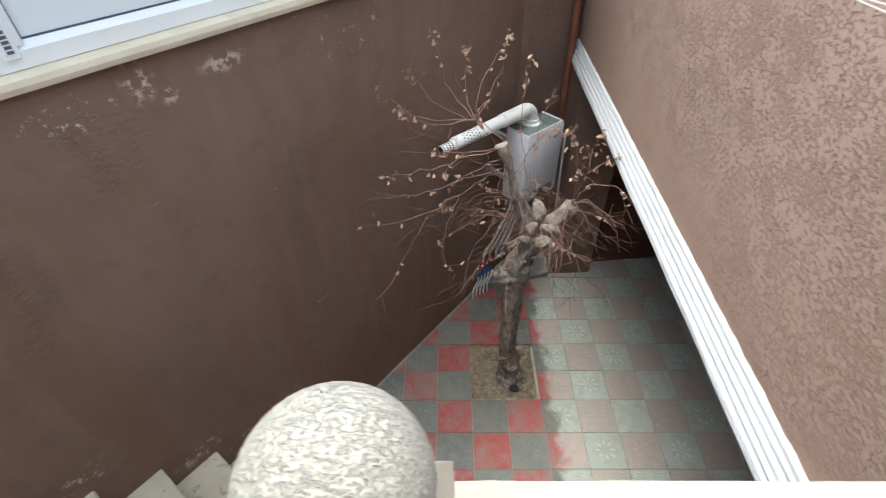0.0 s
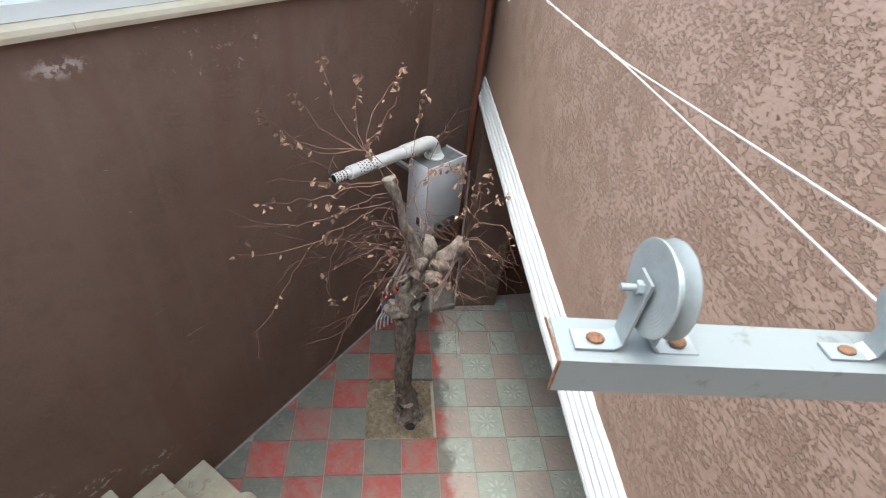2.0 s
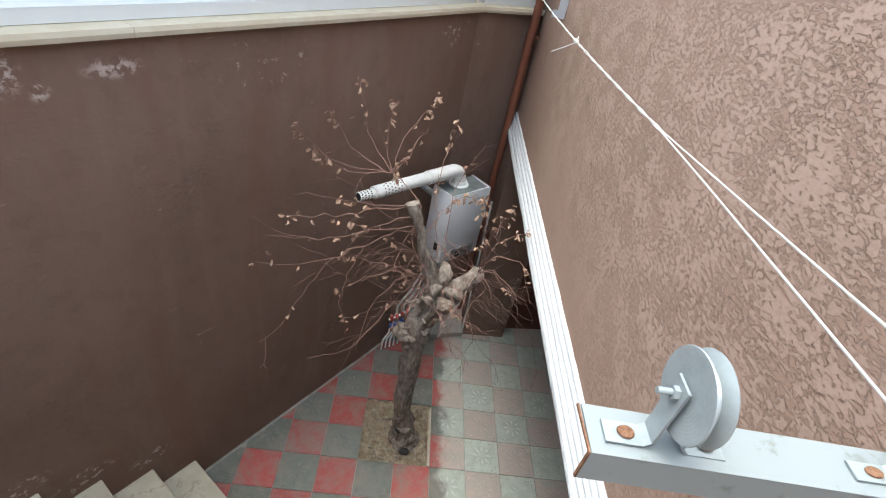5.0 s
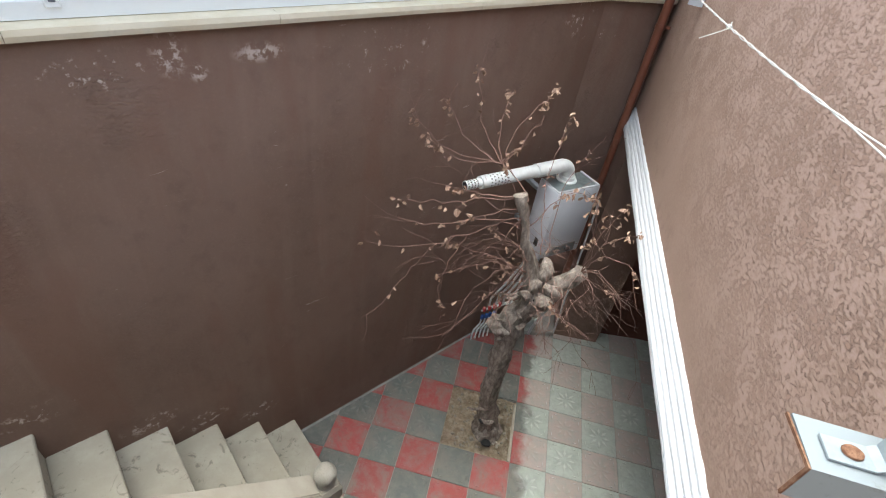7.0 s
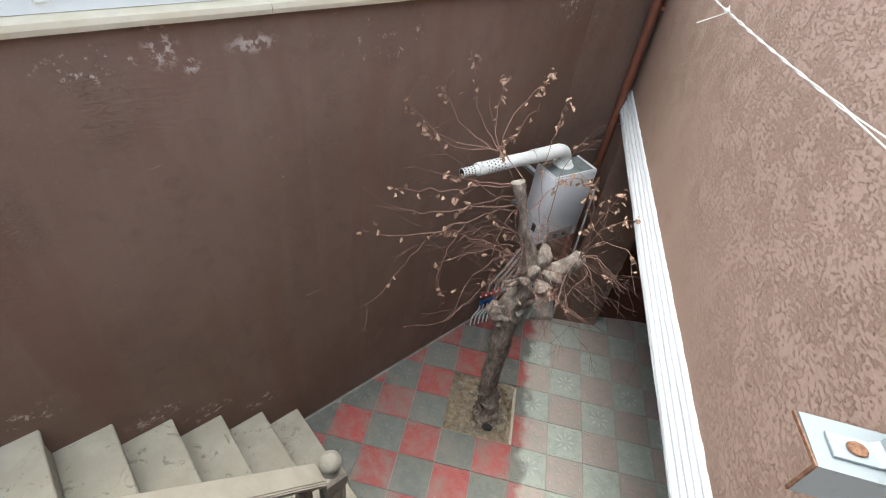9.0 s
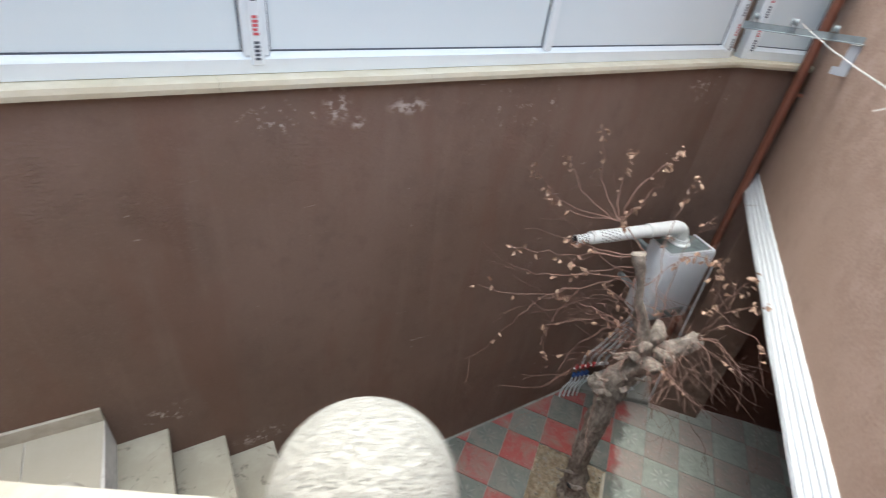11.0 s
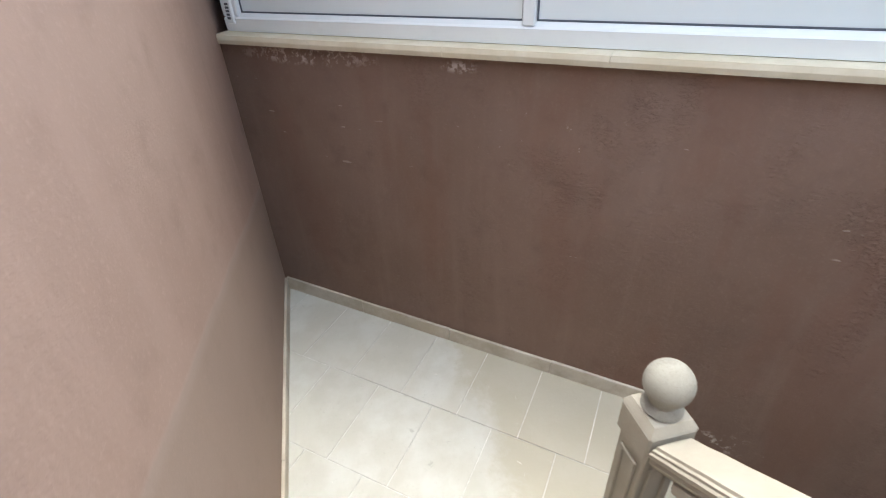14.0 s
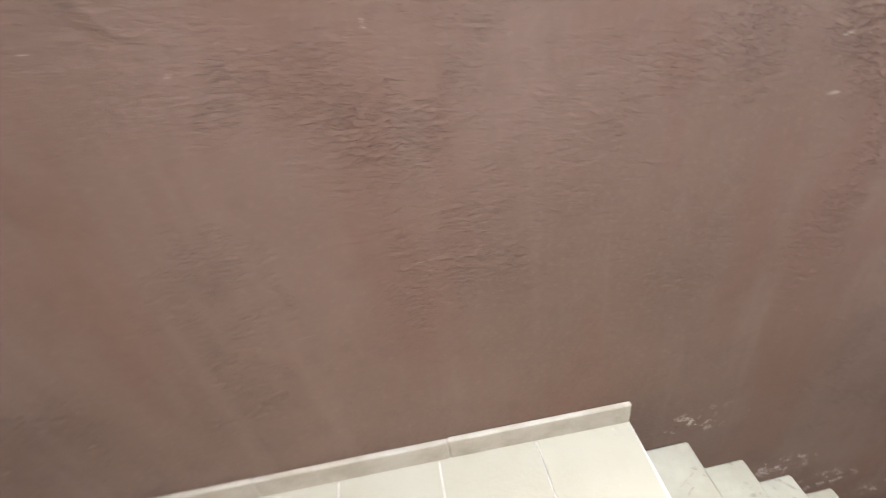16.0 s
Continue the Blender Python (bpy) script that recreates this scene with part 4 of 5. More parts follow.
def pulley(x, group="clothes line pulleys"):
    p = thing("pulley", "grey metal pulley wheel in a bolted fork on the arm", "pulley", pulley_place(x), group)
    R, zc = 0.0310, 0.0505
    turn = Matrix.Translation((0.0285, 0.004, zc)) @ Matrix.Rotation(pi / 2, 4, "Y")
    bm = bmesh.new()
    half = [(0.004, 0.0060)]
    for k in range(7):
        r = 0.012 + 0.0024 * k
        half += [(r, 0.0060), (r + 0.0008, 0.00588), (r + 0.0016, 0.0060)]
    half += [(R, 0.0056), (R + 0.0004, 0.0048), (R - 0.001, 0.0040), (0.0225, 0.0014)]
    prof = [(r, -z) for r, z in half] + [(0.0216, 0.0)] + half[::-1]
    lathe(bm, prof, 40, turn)
    part("wheel", bm, GALV, p, smooth=True)
    for side, xs in ((-1, 0.0200), (1, 0.0370)):
        bm = bmesh.new()
        w2 = 0.0085
        path = [(xs + side * 0.026, 0.0012), (xs + side * 0.004, 0.0012), (xs, 0.006), (xs + 0.0, zc + 0.009)]
        for (xa, za), (xb, zb) in zip(path, path[1:]):
            v = [bm.verts.new((xx, yy, zz)) for xx, zz in ((xa, za), (xb, zb)) for yy in (-w2 + 0.004, w2 + 0.004)]
            n = Vector((-(zb - za), 0, xb - xa)).normalized() * 0.0016
            u = [bm.verts.new(q.co + n) for q in v]
            bm.faces.new((v[0], v[1], v[3], v[2]))
            bm.faces.new((u[0], u[2], u[3], u[1]))
            for i, j in ((0, 1), (1, 3), (3, 2), (2, 0)):
                bm.faces.new((v[i], v[j], u[j], u[i]))
        strap = part("strap", bm, GALV, p)
        bm = bmesh.new()
        lathe(bm, [(0.0048, 0.0030), (0.0052, 0.0036), (0.0048, 0.0048), (0.0030, 0.0054)], 14, Matrix.Translation((xs + side * (0.0135 if side < 0 else 0.016), 0.004, 0)))
        part("bolt_head", bm, RUST, strap, "rusty bolt head", smooth=True)
    bm = bmesh.new()
    lathe(bm, [(0.0024, -0.002), (0.0024, 0.040)], 10, Matrix.Translation((0.0095, 0.004, zc)) @ Matrix.Rotation(pi / 2, 4, "Y"))
    axle = part("axle", bm, GALV, p, smooth=True)
    bm = bmesh.new()
    lathe(bm, [(0.0048, 0.0), (0.0048, 0.0035)], 6, Matrix.Translation((0.0153, 0.004, zc)) @ Matrix.Rotation(pi / 2, 4, "Y"))
    part("nut", bm, GALV, axle)
    return p


first = pulley(ARM_X0 + 0.016)
for dx in (0.1555, 0.311):
    copy_thing(first, pulley_place(ARM_X0 + 0.016 + dx))

# angle-iron bracket by the far corner with three rollers
brk = thing("line_bracket", "white angle-iron bracket with small rollers on the east wall", "bracket")
bm = bmesh.new()
sweep(bm, [(0, 0), (0.035, 0), (0.035, 0.004), (0.004, 0.004), (0.004, 0.035), (0, 0.035)], (0.275, 1.20, 3.160), (0.875, 1.21, 3.172))
part("bar", bm, GALV, brk)
bm = bmesh.new()
box(bm, (0.775, 1.205, 3.01), (0.868, 1.21, 3.05), 0.0)
prism(bm, ((0.80, 1.19), (0.85, 1.19), (0.86, 1.225), (0.81, 1.225)), 3.01, 3.165)
part("leg", bm, WHITE_PAINT, brk)
for x in (0.325, 0.51, 0.70):
    bm = bmesh.new()
    lathe(bm, [(0.006, -0.013), (0.018, -0.012), (0.018, -0.008), (0.012, -0.002), (0.012, 0.002), (0.018, 0.008), (0.018, 0.012), (0.006, 0.013)], 18,
          Matrix.Translation((x, 1.19, 3.225)) @ Matrix.Rotation(pi / 2, 4, "Y"))
    box(bm, (x - 0.017, 1.185, 3.163), (x - 0.014, 1.195, 3.230))
    box(bm, (x + 0.014, 1.185, 3.163), (x + 0.017, 1.195, 3.230))
    part("roller", bm, GALV, brk)

line = thing("clothes_line", "thin white clothes line looped between pulley and bracket", "rope")
PX = ARM_X0 + 0.016 + 0.1555 + 0.0302
SPLIT, FAR = Vector((0.434, -1.30, 3.276)), Vector((0.545, 1.185, 3.225))
for k, dz in enumerate((0.020, -0.020)):
    pts = [Vector((PX, ARM_Y + 0.005, ARM_Z + 0.0434 + dz))]
    pts += [pts[0].lerp(SPLIT, u) for u in (0.33, 0.66)]
    for i in range(97):
        u = i / 96
        p = SPLIT.lerp(FAR, u)
        p.z -= 0.10 * u * (1 - u)
        a = u * 2 * pi * 16 + pi * k
        grow = 0.0016 + 0.003 * max(0.0, noise.noise(Vector((u * 11, 0, 7)))) * sin(pi * u)
        pts.append(p + Vector((cos(a) * grow, 0, sin(a) * grow)))
    bm = bmesh.new()
    tube(bm, pts, [0.00125] * len(pts), 6)
    part("strand", bm, ROPE, line, smooth=True)
kn = SPLIT.lerp(FAR, 0.28)
kn.z -= 0.020
bm = bmesh.new()
for k in range(4):
    lathe(bm, [(0.004, 0), (0.006, 0.003), (0.004, 0.006)], 8, Matrix.Translation(kn + Vector((0, 0.005 * k, 0))) @ Matrix.Rotation(-pi / 2, 4, "X"))
tube(bm, [kn, kn + Vector((-0.03, 0.0, -0.018)), kn + Vector((-0.062, -0.005, -0.034))], [0.0013] * 3, 5)
tube(bm, [kn, kn + Vector((0.012, 0.045, 0.006))], [0.0016, 0.0014], 5)
part("knot", bm, ROPE, line)

# ---------- tree ----------
rt = random.Random(11)
tree = thing("tree", "pruned leafless fig-like tree with dry curled leaves", "tree")
bm = bmesh.new()


def limb(bm, pts, radii, seg=12, wob=0.22, steps=6):
    P, Rr = [], []
    for i in range(len(pts) - 1):
        for j in range(steps):
            u = j / steps
            p0, p1, p2, p3 = (Vector(pts[max(i - 1, 0)]), Vector(pts[i]), Vector(pts[i + 1]), Vector(pts[min(i + 2, len(pts) - 1)]))
            P.append(0.5 * ((2 * p1) + (p2 - p0) * u + (2 * p0 - 5 * p1 + 4 * p2 - p3) * u * u + (3 * p1 - p0 - 3 * p2 + p3) * u ** 3))
            Rr.append(radii[i] + (radii[i + 1] - radii[i]) * u)
    P.append(Vector(pts[-1]))
    Rr.append(radii[-1])
    tube(bm, P, Rr, seg, wob, rt)


BASE = Vector((0.325, 0.23, -0.04))
KNOT = Vector((0.255, 0.15, 1.26))
FORK = Vector((0.350, 0.150, 1.60))
STUB = Vector((0.122, 0.150, 2.21))
RLIMB = Vector((0.545, 0.170, 1.79))
limb(bm, [BASE, (0.318, 0.225, 0.12), (0.272, 0.180, 0.45), (0.262, 0.150, 0.95), KNOT, (0.31, 0.15, 1.46), FORK], [0.14, 0.090, 0.064, 0.067, 0.080, 0.072, 0.078])
limb(bm, [FORK + Vector((-0.03, 0, -0.10)), (0.265, 0.15, 1.78), (0.19, 0.15, 1.98), STUB], [0.055, 0.034, 0.027, 0.031])
limb(bm, [FORK + Vector((0.02, 0, -0.08)), (0.455, 0.155, 1.69), RLIMB], [0.062, 0.048, 0.036])
limb(bm, [KNOT + Vector((0.0, 0, -0.03)), (0.19, 0.13, 1.29), (0.135, 0.12, 1.31)], [0.075, 0.062, 0.048])
limb(bm, [FORK + Vector((0, 0.01, -0.08)), (0.36, 0.17, 1.72), (0.35, 0.19, 1.80)], [0.07, 0.055, 0.03])
for p, r in ((KNOT + Vector((-0.05, -0.05, 0.02)), 0.055), (KNOT + Vector((0.05, -0.06, 0.1)), 0.04), (FORK + Vector((0.03, -0.08, 0.02)), 0.045),
             (FORK + Vector((-0.07, -0.05, 0.0)), 0.04), ((0.335, 0.165, 0.16), 0.05), ((0.295, 0.145, 0.05), 0.07), ((0.385, 0.215, 0.04), 0.07), ((0.255, 0.19, 0.30), 0.035), (KNOT + Vector((-0.10, -0.03, 0.04)), 0.05), (FORK + Vector((0.08, -0.04, 0.07)), 0.05),
             (FORK + Vector((-0.03, -0.06, 0.10)), 0.045), (RLIMB + Vector((0.0, -0.01, 0.0)), 0.042), ((0.305, 0.135, 0.24), 0.045), ((0.365, 0.155, 0.10), 0.055)):
    made = bmesh.ops.create_icosphere(bm, subdivisions=2, radius=r, matrix=Matrix.Translation(p) @ Matrix.Diagonal((1, 0.9, 0.7, 1)))
    for v in made["verts"]:
        v.co += (v.co - Vector(p)) * 0.4 * noise.noise(v.co * 22)
for v in bm.verts:
    v.co += noise.noise_vector(v.co * 8) * 0.026 + noise.noise_vector(v.co * 21) * 0.011 + noise.noise_vector(v.co * 46) * 0.006
for k in range(9):
    z = rt.choice((0.28, 0.32, 0.36, 0.42, 1.1, 1.2, 1.35, 1.45, 1.55))
    a = rt.uniform(3.3, 6.1)
    c = Vector((0.28 if z < 0.6 else 0.27, 0.16, z))
    tube(bm, [c, c + Vector((cos(a) * 0.11, sin(a) * 0.11, 0.02)), c + Vector((cos(a) * 0.16, sin(a) * 0.15, 0.05))], [0.018, 0.010, 0.005], 6)
trunk = part("trunk", bm, BARK, tree, smooth=True)
# near-black lumps stand in for the shade under the gnarls
for p, r in (((0.345, 0.082, 0.035), 0.034), ((0.275, 0.128, 0.235), 0.026), ((0.365, 0.075, 1.60), 0.030)):
    bm = bmesh.new()
    made = bmesh.ops.create_icosphere(bm, subdivisions=2, radius=r, matrix=Matrix.Translation(p) @ Matrix.Diagonal((1.2, 0.9, 0.6, 1)))
    for v in made["verts"]:
        v.co += noise.noise_vector(v.co * 40) * 0.008
    part("shade_lump", bm, HOLE, trunk, "near-black lump in place of shade on the bark", smooth=True)

twigs, leaves = bmesh.new(), bmesh.new()


def leaf(p, size):
    m4 = Matrix.Translation(p) @ Euler((rt.gauss(pi, 0.6), rt.gauss(0, 0.6), rt.uniform(0, 6.3))).to_matrix().to_4x4() @ Matrix.Rotation(rt.uniform(0.6, 1.9), 4, "X")
    curl, twist = rt.uniform(-1.6, 1.6), rt.uniform(-1.4, 1.4)
    rows = []
    for i in range(6):
        u = i / 5
        w = size * rt.uniform(0.20, 0.34) * sin(pi * min(0.96, u * 0.86 + 0.10))
        a = twist * u
        z = size * 0.3 * sin(curl * u * 1.6)
        rows.append([leaves.verts.new(m4 @ Vector((q * w * cos(a), u * size * 0.9, z + q * w * sin(a) + abs(q) * w * rt.uniform(0.5, 1.2)))) for q in (-1, 0, 1)])
    for a, b in zip(rows, rows[1:]):
        for k in range(2):
            leaves.faces.new((a[k], a[k + 1], b[k + 1], b[k]))


def twig(p, way, length, r, droop, depth=0, tipleaf=0.0):
    n = max(4, int(length / 0.05))
    pts = [Vector(p)]
    w = Vector(way).normalized()
    for i in range(n):
        w = (w + Vector((rt.gauss(0, 0.19), rt.gauss(0, 0.19), rt.gauss(0, 0.16) - droop / n))).normalized()
        q = pts[-1] + w * (length / n)
        o = BROWN.inverted() @ q
        if o.y > -0.03:
            q = BROWN @ Vector((o.x, -0.03 - rt.random() * 0.02, o.z))
            w = (q - pts[-1]).normalized()
        if q.x > 0.775 and q.z > 1.9:
            q.x = 0.765
        pts.append(q)
    rr = [max(0.0007, 0.62 * r * (1 - 0.7 * i / n)) for i in range(n + 1)]
    tube(twigs, pts, rr, 5)
    if depth < 2:
        for k in range(rt.randint(1, 3) if depth == 0 else rt.randint(0, 2)):
            i = rt.randint(n // 3, n - 1)
            ww = (pts[i + 1] - pts[i]).normalized() + Vector((rt.gauss(0, 0.5), rt.gauss(0, 0.5), rt.gauss(0, 0.4)))
            twig(pts[i], ww, length * rt.uniform(0.3, 0.6), r * 0.55, droop * 0.6, depth + 1, tipleaf * 0.8)
    if rt.random() < tipleaf:
        for k in range(rt.randint(2, 6)):
            i = n - rt.randint(0, min(3, n - 1))
            leaf(pts[i] + Vector((rt.gauss(0, 0.012), rt.gauss(0, 0.012), rt.gauss(0, 0.012))), rt.uniform(0.028, 0.050))
    return pts[-1]


def shoot(stops, r, bunch=0, along=0, side=1, size=1.0):
    """One long shoot through a few stops, with dry leaves bunched at its tip and strung along its outer half."""
    stops = [Vector(p) for p in stops]
    P = []
    for i in range(len(stops) - 1):
        p0, p1, p2, p3 = stops[max(i - 1, 0)], stops[i], stops[i + 1], stops[min(i + 2, len(stops) - 1)]
        n = max(3, int((p2 - p1).length / 0.045))
        for j in range(n):
            u = j / n
            P.append(0.5 * ((2 * p1) + (p2 - p0) * u + (2 * p0 - 5 * p1 + 4 * p2 - p3) * u * u + (3 * p1 - p0 - 3 * p2 + p3) * u ** 3))
    P = [p + Vector((rt.gauss(0, 0.006), rt.gauss(0, 0.006), rt.gauss(0, 0.006))) * (k > 0) for k, p in enumerate(P)] + [stops[-1]]
    n = len(P) - 1
    bm = bmesh.new()
    tube(bm, P, [max(0.0012, r * (1 - 0.68 * i / n)) for i in range(n + 1)], 6)
    part("shoot", bm, TWIG, tree, smooth=True)
    for k in range(round(bunch * 1.7)):
        leaf(P[n - (k % 3 if n > 3 else 0)] + Vector((rt.gauss(0, 0.010), rt.gauss(0, 0.010), rt.gauss(0, 0.014))), rt.uniform(0.023, 0.040) * size)
    for k in range(round(along * 1.5)):
        leaf(P[rt.randint(n // 2, n)] + Vector((rt.gauss(0, 0.008), rt.gauss(0, 0.008), -0.008 + rt.gauss(0, 0.008))), rt.uniform(0.024, 0.040) * size)
    for k in range(side):
        i = rt.randint(n // 3, n - 1)
        twig(P[i], (P[i + 1] - P[i]).normalized() + Vector((rt.gauss(0, 0.5), rt.gauss(0, 0.5), rt.gauss(0.0, 0.3))), rt.uniform(0.10, 0.26), r * 0.5, 0.1, 1, 0.12)


CROSS = Vector((-0.02, 0.35, 2.25))
shoot((STUB + Vector((0.03, 0.02, -0.22)), STUB + Vector((0.01, 0.10, -0.03)), CROSS), 0.0046)
for tip, bend, bunch, along in (((-0.53, 0.30, 2.46), (-0.30, 0.33, 2.27), 4, 1), ((-0.42, 0.25, 2.37), (-0.25, 0.30, 2.24), 8, 3), ((-0.39, 0.45, 2.50), (-0.21, 0.40, 2.31), 5, 0),
                                ((-0.24, 0.50, 2.67), (-0.17, 0.45, 2.42), 3, 5), ((-0.06, 0.55, 2.57), (-0.07, 0.43, 2.38), 6, 3), ((0.18, 0.60, 2.62), (0.02, 0.45, 2.42), 4, 8),
                                ((0.05, 0.40, 2.33), (0.00, 0.37, 2.28), 4, 1), ((0.14, 0.56, 2.47), (0.08, 0.46, 2.36), 0, 2)):
    shoot((CROSS, bend, tip), 0.0032, bunch, along)
for stops, bunch, along in ((((0.30, 0.16, 1.86), (0.24, 0.32, 2.16), (0.27, 0.55, 2.40), (0.29, 0.56, 2.51)), 4, 6), (((0.33, 0.17, 1.86), (0.33, 0.30, 2.20), (0.40, 0.40, 2.41)), 2, 0),
                            ((RLIMB, (0.60, 0.16, 2.02), (0.75, 0.20, 2.09)), 7, 3), ((RLIMB, (0.56, 0.13, 2.10), (0.62, 0.12, 2.29)), 4, 3), ((RLIMB, (0.52, 0.14, 2.08), (0.47, 0.10, 2.32)), 4, 2),
                            (((0.20, 0.17, 2.02), (0.34, 0.28, 2.19), (0.52, 0.36, 2.175)), 3, 16),
                            ((FORK + Vector((-0.02, 0.02, 0.16)), (0.11, 0.15, 2.02), (-0.11, 0.05, 1.96), (-0.29, -0.04, 1.87), (-0.49, -0.14, 1.50), (-0.58, -0.23, 1.44)), 0, 4),
                            (((-0.11, 0.05, 1.96), (-0.27, 0.0, 1.88), (-0.46, -0.06, 1.86), (-0.62, -0.10, 1.88)), 0, 1), (((-0.11, 0.05, 1.96), (-0.17, 0.04, 1.78), (-0.20, -0.02, 1.60), (-0.15, -0.08, 1.50)), 0, 3),
                            ((FORK + Vector((-0.02, 0.0, 0.08)), (0.15, 0.13, 1.74), (-0.03, 0.07, 1.54), (-0.11, -0.02, 1.26), (-0.36, -0.10, 1.20)), 0, 0),
                            ((FORK + Vector((-0.02, 0.0, 0.06)), (0.17, 0.10, 1.68), (0.02, 0.04, 1.46), (-0.14, -0.03, 1.22)), 0, 0),
                            ((FORK + Vector((-0.03, 0.0, 0.08)), (0.12, 0.10, 1.78), (-0.05, 0.05, 1.77), (-0.22, -0.02, 1.70)), 2, 3), ((FORK + Vector((-0.03, 0.0, 0.09)), (0.10, 0.10, 1.82), (-0.10, 0.05, 1.87), (-0.20, -0.02, 1.94)), 5, 2),
                            ((STUB + Vector((0, 0, -0.04)), (-0.03, 0.12, 2.17), (-0.21, 0.05, 2.14), (-0.50, -0.05, 2.15)), 2, 4), ((STUB + Vector((0.02, 0, -0.14)), (-0.10, 0.10, 2.02), (-0.30, 0.05, 1.98), (-0.48, 0.0, 2.00), (-0.63, -0.08, 2.14)), 0, 2),
                            ((STUB + Vector((0, 0, -0.02)), (-0.08, 0.08, 2.20), (-0.24, -0.03, 2.27)), 6, 3), ((STUB + Vector((0.01, 0, -0.08)), (-0.04, 0.09, 2.08), (-0.16, 0.02, 2.05)), 3, 5),
                            ((FORK + Vector((-0.01, 0.0, 0.14)), (0.12, 0.08, 1.92), (0.02, 0.0, 2.08)), 2, 6), ((RLIMB, (0.58, 0.10, 1.96), (0.70, 0.02, 2.04), (0.78, -0.06, 1.98)), 1, 2),
                            ((RLIMB, (0.60, 0.08, 1.90), (0.76, -0.03, 1.76)), 0, 1), ((RLIMB, (0.62, 0.11, 1.86), (0.82, 0.06, 1.72), (0.95, 0.10, 1.52)), 0, 0), ((RLIMB, (0.60, 0.05, 1.80), (0.70, -0.03, 1.56)), 0, 0),
                            ((FORK + Vector((0.05, 0.0, 0.08)), (0.46, 0.08, 1.70), (0.58, 0.0, 1.46)), 0, 0)):
    shoot(stops, 0.0031, bunch, along, 2)
# thin arching whips round the pollard head
for k in range(46):
    src = rt.choice((FORK + Vector((0, 0, 0.10)), FORK + Vector((0.03, 0.04, 0.16)), FORK + Vector((-0.06, 0.02, 0.14)), RLIMB, RLIMB, STUB + Vector((0.05, 0, -0.32)), STUB + Vector((0.02, 0, -0.12))))
    a = rt.uniform(2.0, 2 * pi + 0.3)
    e = rt.uniform(-0.15, 0.35)
    twig(src, (cos(a) * cos(e), sin(a) * cos(e), sin(e)), rt.uniform(0.30, 0.75) * (0.7 if cos(a) > 0.3 else 1.05), rt.uniform(0.0016, 0.0027), rt.uniform(0.1, 0.9), 0, 0.05)
tagged(part("twig_spray", twigs, TWIG, tree, "thin reddish arching twigs"), kind="stuff")
tagged(part("dry_foliage", leaves, DRY_LEAF, tree, "curled dry brown leaves"), kind="stuff")

# the tree pit: soil mound and stones
bm = bmesh.new()
N = 44
grid = [[None] * (N + 1) for _ in range(N + 1)]
for i in range(N + 1):
    for j in range(N + 1):
        x, y = PIT1 * i / N, PIT1 * j / N
        d2 = math.hypot(x - 0.32, y - 0.23)
        z = -0.022 + 0.05 * math.exp(-(d2 / 0.16) ** 2) + 0.018 * noise.noise(Vector((x * 14, y * 14, 0))) + 0.015 * noise.noise(Vector((x * 45, y * 45, 3)))
        grid[i][j] = bm.verts.new((x, y, z))
for i in range(N):
    for j in range(N):
        bm.faces.new((grid[i][j], grid[i + 1][j], grid[i + 1][j + 1], grid[i][j + 1]))
bmesh.ops.solidify(bm, geom=bm.faces[:], thickness=0.03)
tagged(new("soil", finish("soil", bm, SOIL, True)), "dry brown soil filling the tree pit", "soil", kind="stuff")
bm = bmesh.new()
for k in range(190):
    x, y = rt.uniform(0.03, PIT1 - 0.03), rt.uniform(0.03, PIT1 - 0.03)
    if math.hypot(x - 0.32, y - 0.23) < 0.11:
        continue
    r = rt.choice((rt.uniform(0.004, 0.009), rt.uniform(0.007, 0.020))) if k else 0.03
    made = bmesh.ops.create_icosphere(bm, subdivisions=1, radius=r, matrix=pose(x, y, -0.004, rt.uniform(0, 90), rt.uniform(0, 90), rt.uniform(0, 90)) @ Matrix.Diagonal((1, 0.8, 0.6, 1)))
tagged(new("pit_stones", finish("pit_stones", bm, STONE_BIT)), "small pale stones scattered on the soil", "stones", kind="stuff")

bm = bmesh.new()
box(bm, (PIT1 - 0.022, 0.004, -0.03), (PIT1 - 0.002, PIT1 - 0.03, 0.002), 0.004)
structure("pit_edge", bm, SKIRT_STONE, label="pale cement strip along the tree pit", category="edging")

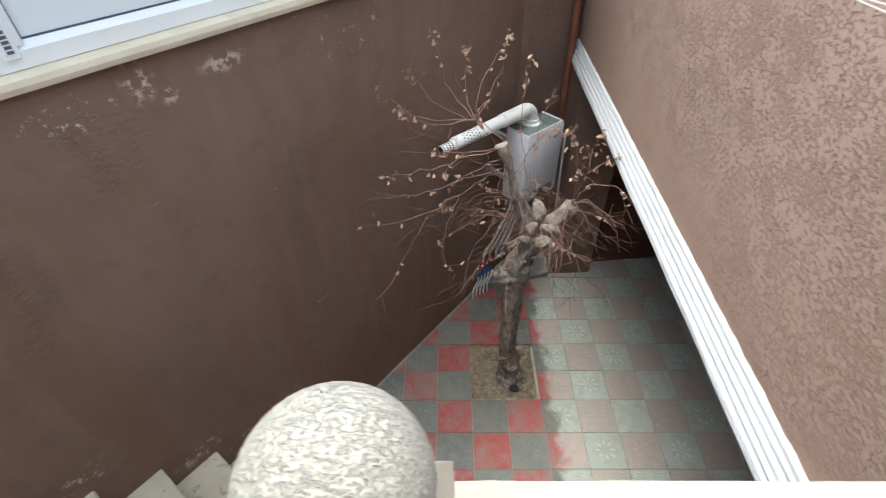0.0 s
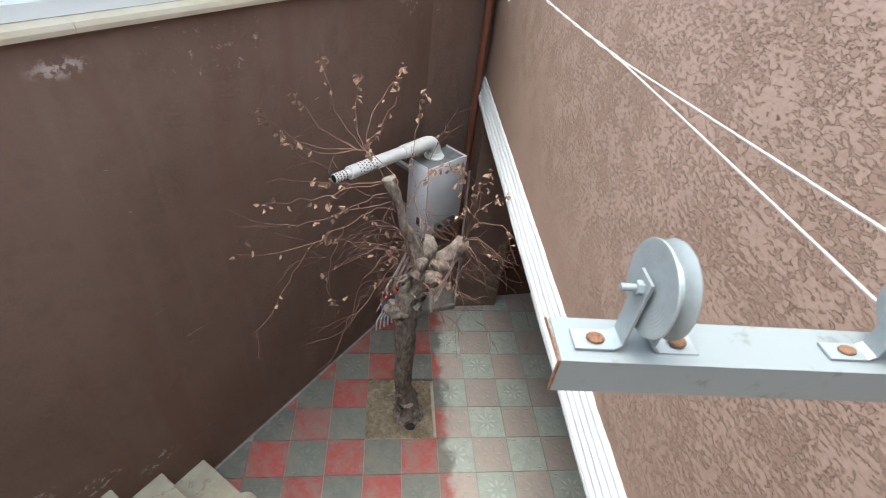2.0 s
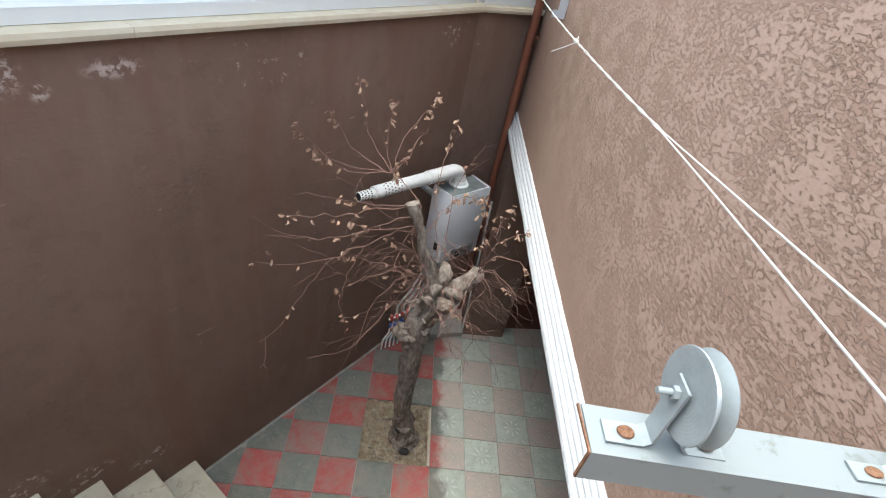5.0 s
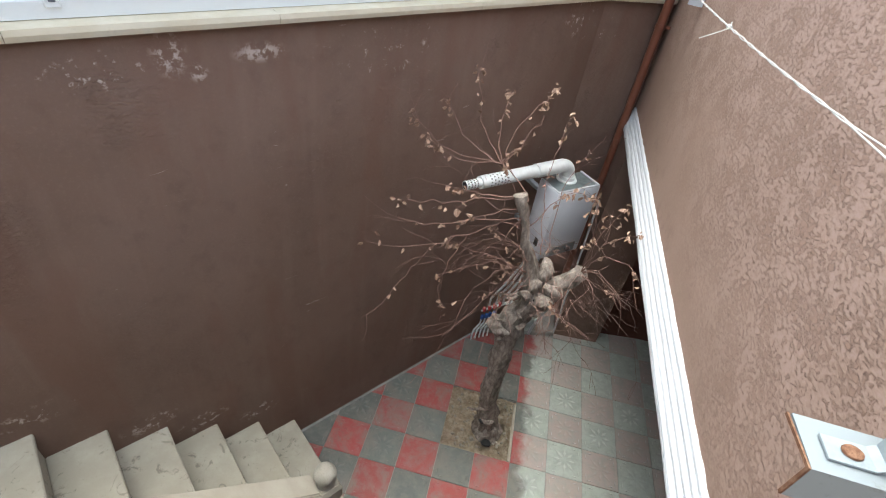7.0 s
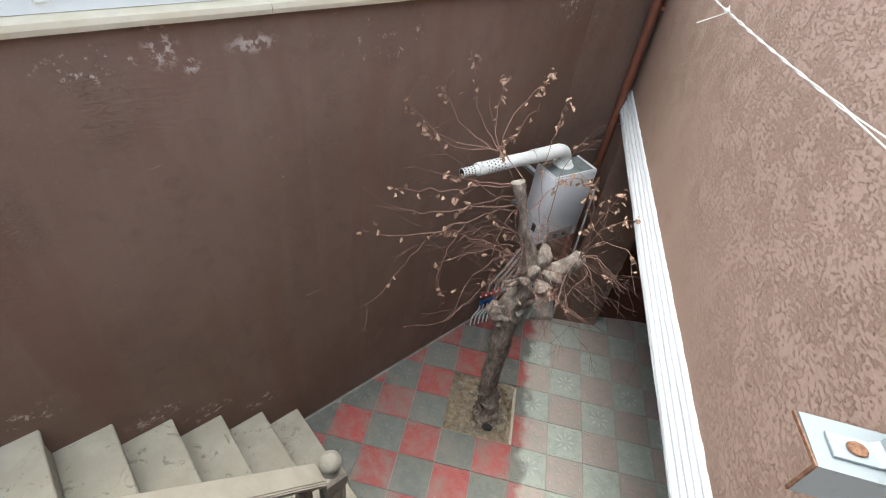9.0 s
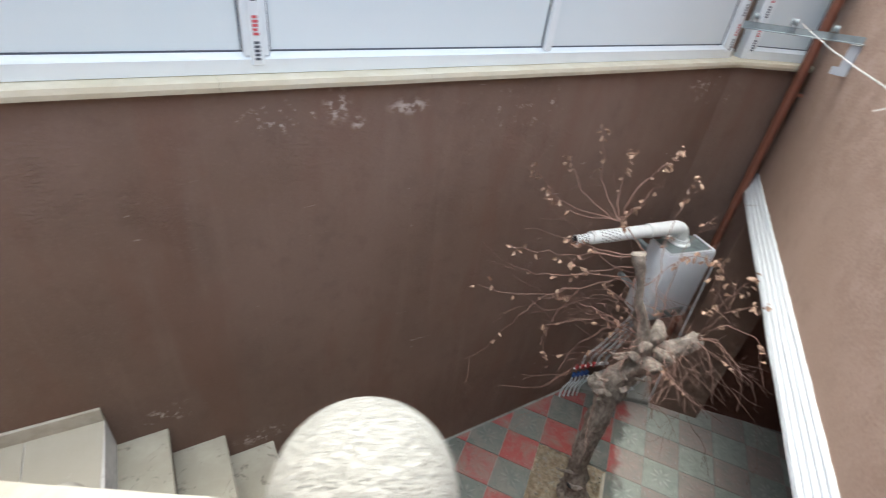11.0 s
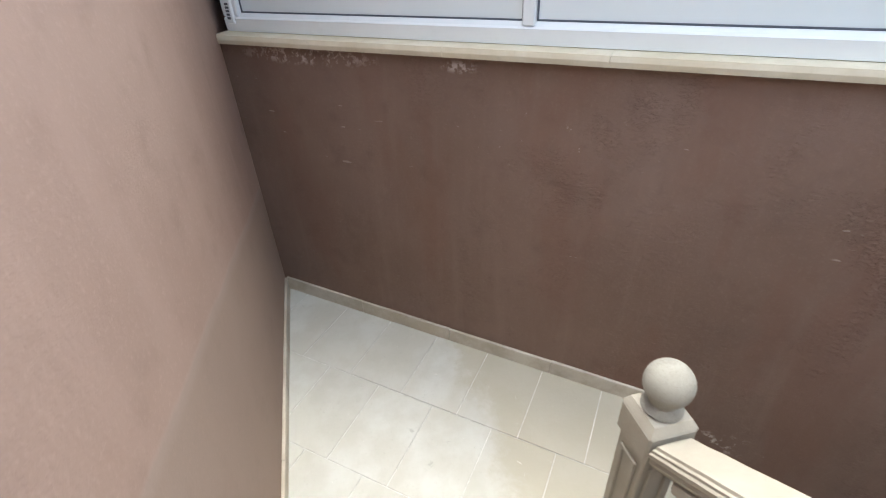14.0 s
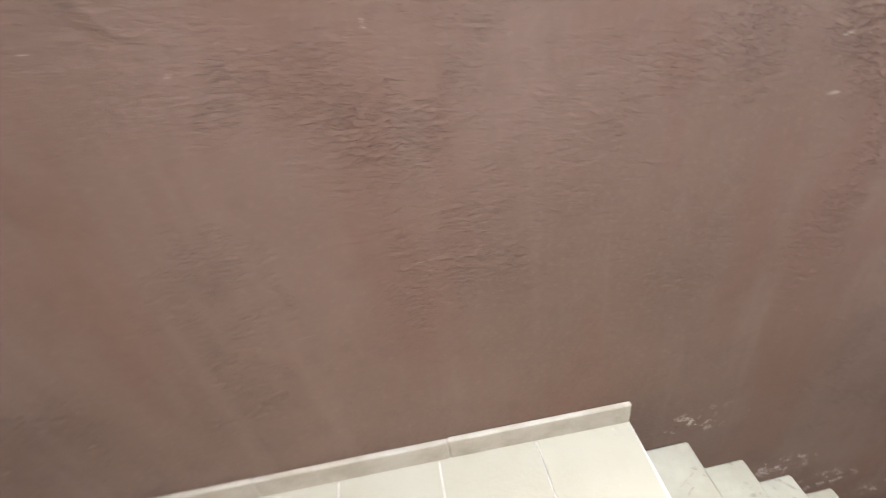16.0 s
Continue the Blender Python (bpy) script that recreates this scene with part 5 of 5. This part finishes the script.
# ---------- floor tiles ----------
def tile_mesh(name, material, star, bars=True):
    bm = bmesh.new()
    h = TILE / 2 - 0.0018
    box(bm, (-h, -h, -0.010), (h, h, -0.0012), 0.0)
    prism(bm, ((-h + 0.003, -h + 0.003), (h - 0.003, -h + 0.003), (h - 0.003, h - 0.003), (-h + 0.003, h - 0.003)), -0.0012, 0.0)

    def pyramid(pts, top, z=0.0035):
        v = [bm.verts.new((*p, 0.0)) for p in pts]
        t = bm.verts.new((*top, z))
        for a, b in zip(v, v[1:] + v[:1]):
            bm.faces.new((a, b, t))

    for k in range(8):
        a = k * pi / 4
        r = 0.098 if k % 2 == 0 else 0.112
        c0, s0 = cos(a), sin(a)
        w = 0.017
        pyramid([(0.016 * c0, 0.016 * s0), (0.055 * c0 + w * s0, 0.055 * s0 - w * c0), (r * c0, r * s0), (0.055 * c0 - w * s0, 0.055 * s0 + w * c0)], (0.055 * c0, 0.055 * s0), 0.0048 if star else 0.0018)
    if not star or bars:
        for k in range(4):
            r = Matrix.Rotation(k * pi / 2, 2)
            for (u0, v0, u1, v1) in ((0.058, 0.106, 0.100, 0.114), (-0.100, 0.106, -0.058, 0.114)):
                pts = [r @ Vector(q) for q in ((u0, v0), (u1, v0), (u1, v1), (u0, v1))]
                pyramid(pts, r @ Vector(((u0 + u1) / 2, (v0 + v1) / 2)), 0.004)
    return finish(name, bm, material)


red_mesh, grey_mesh = tile_mesh("red_tile", TILE_RED, False), tile_mesh("grey_tile", TILE_GREY, True)
grey_plain = tile_mesh("grey_tile", TILE_GREY, False)
rq = random.Random(8)
for j in range(-8, 6):
    for i in range(-8, 9):
        if 0 <= i < 2 and 0 <= j < 2:
            continue
        cx, cy = (i + 0.5) * TILE, (j + 0.5) * TILE
        o = BROWN.inverted() @ Vector((cx, cy, 0))
        if o.y > 0.12 or (o.x < -1.0 and o.y > LOW_OUT + 0.15) or cx < -1.5 or (cy > 1.47 and cx < 0.9):
            continue
        red = (i + j) % 2 == 0
        me = red_mesh if red else (grey_mesh if rq.random() < 0.8 else grey_plain)
        t = new("tile", me)
        t.parent = floor
        t.matrix_basis = pose(cx, cy, rq.uniform(-0.0012, 0.0008), rq.uniform(-0.15, 0.15), rq.uniform(-0.15, 0.15), 90 * rq.randint(0, 3))
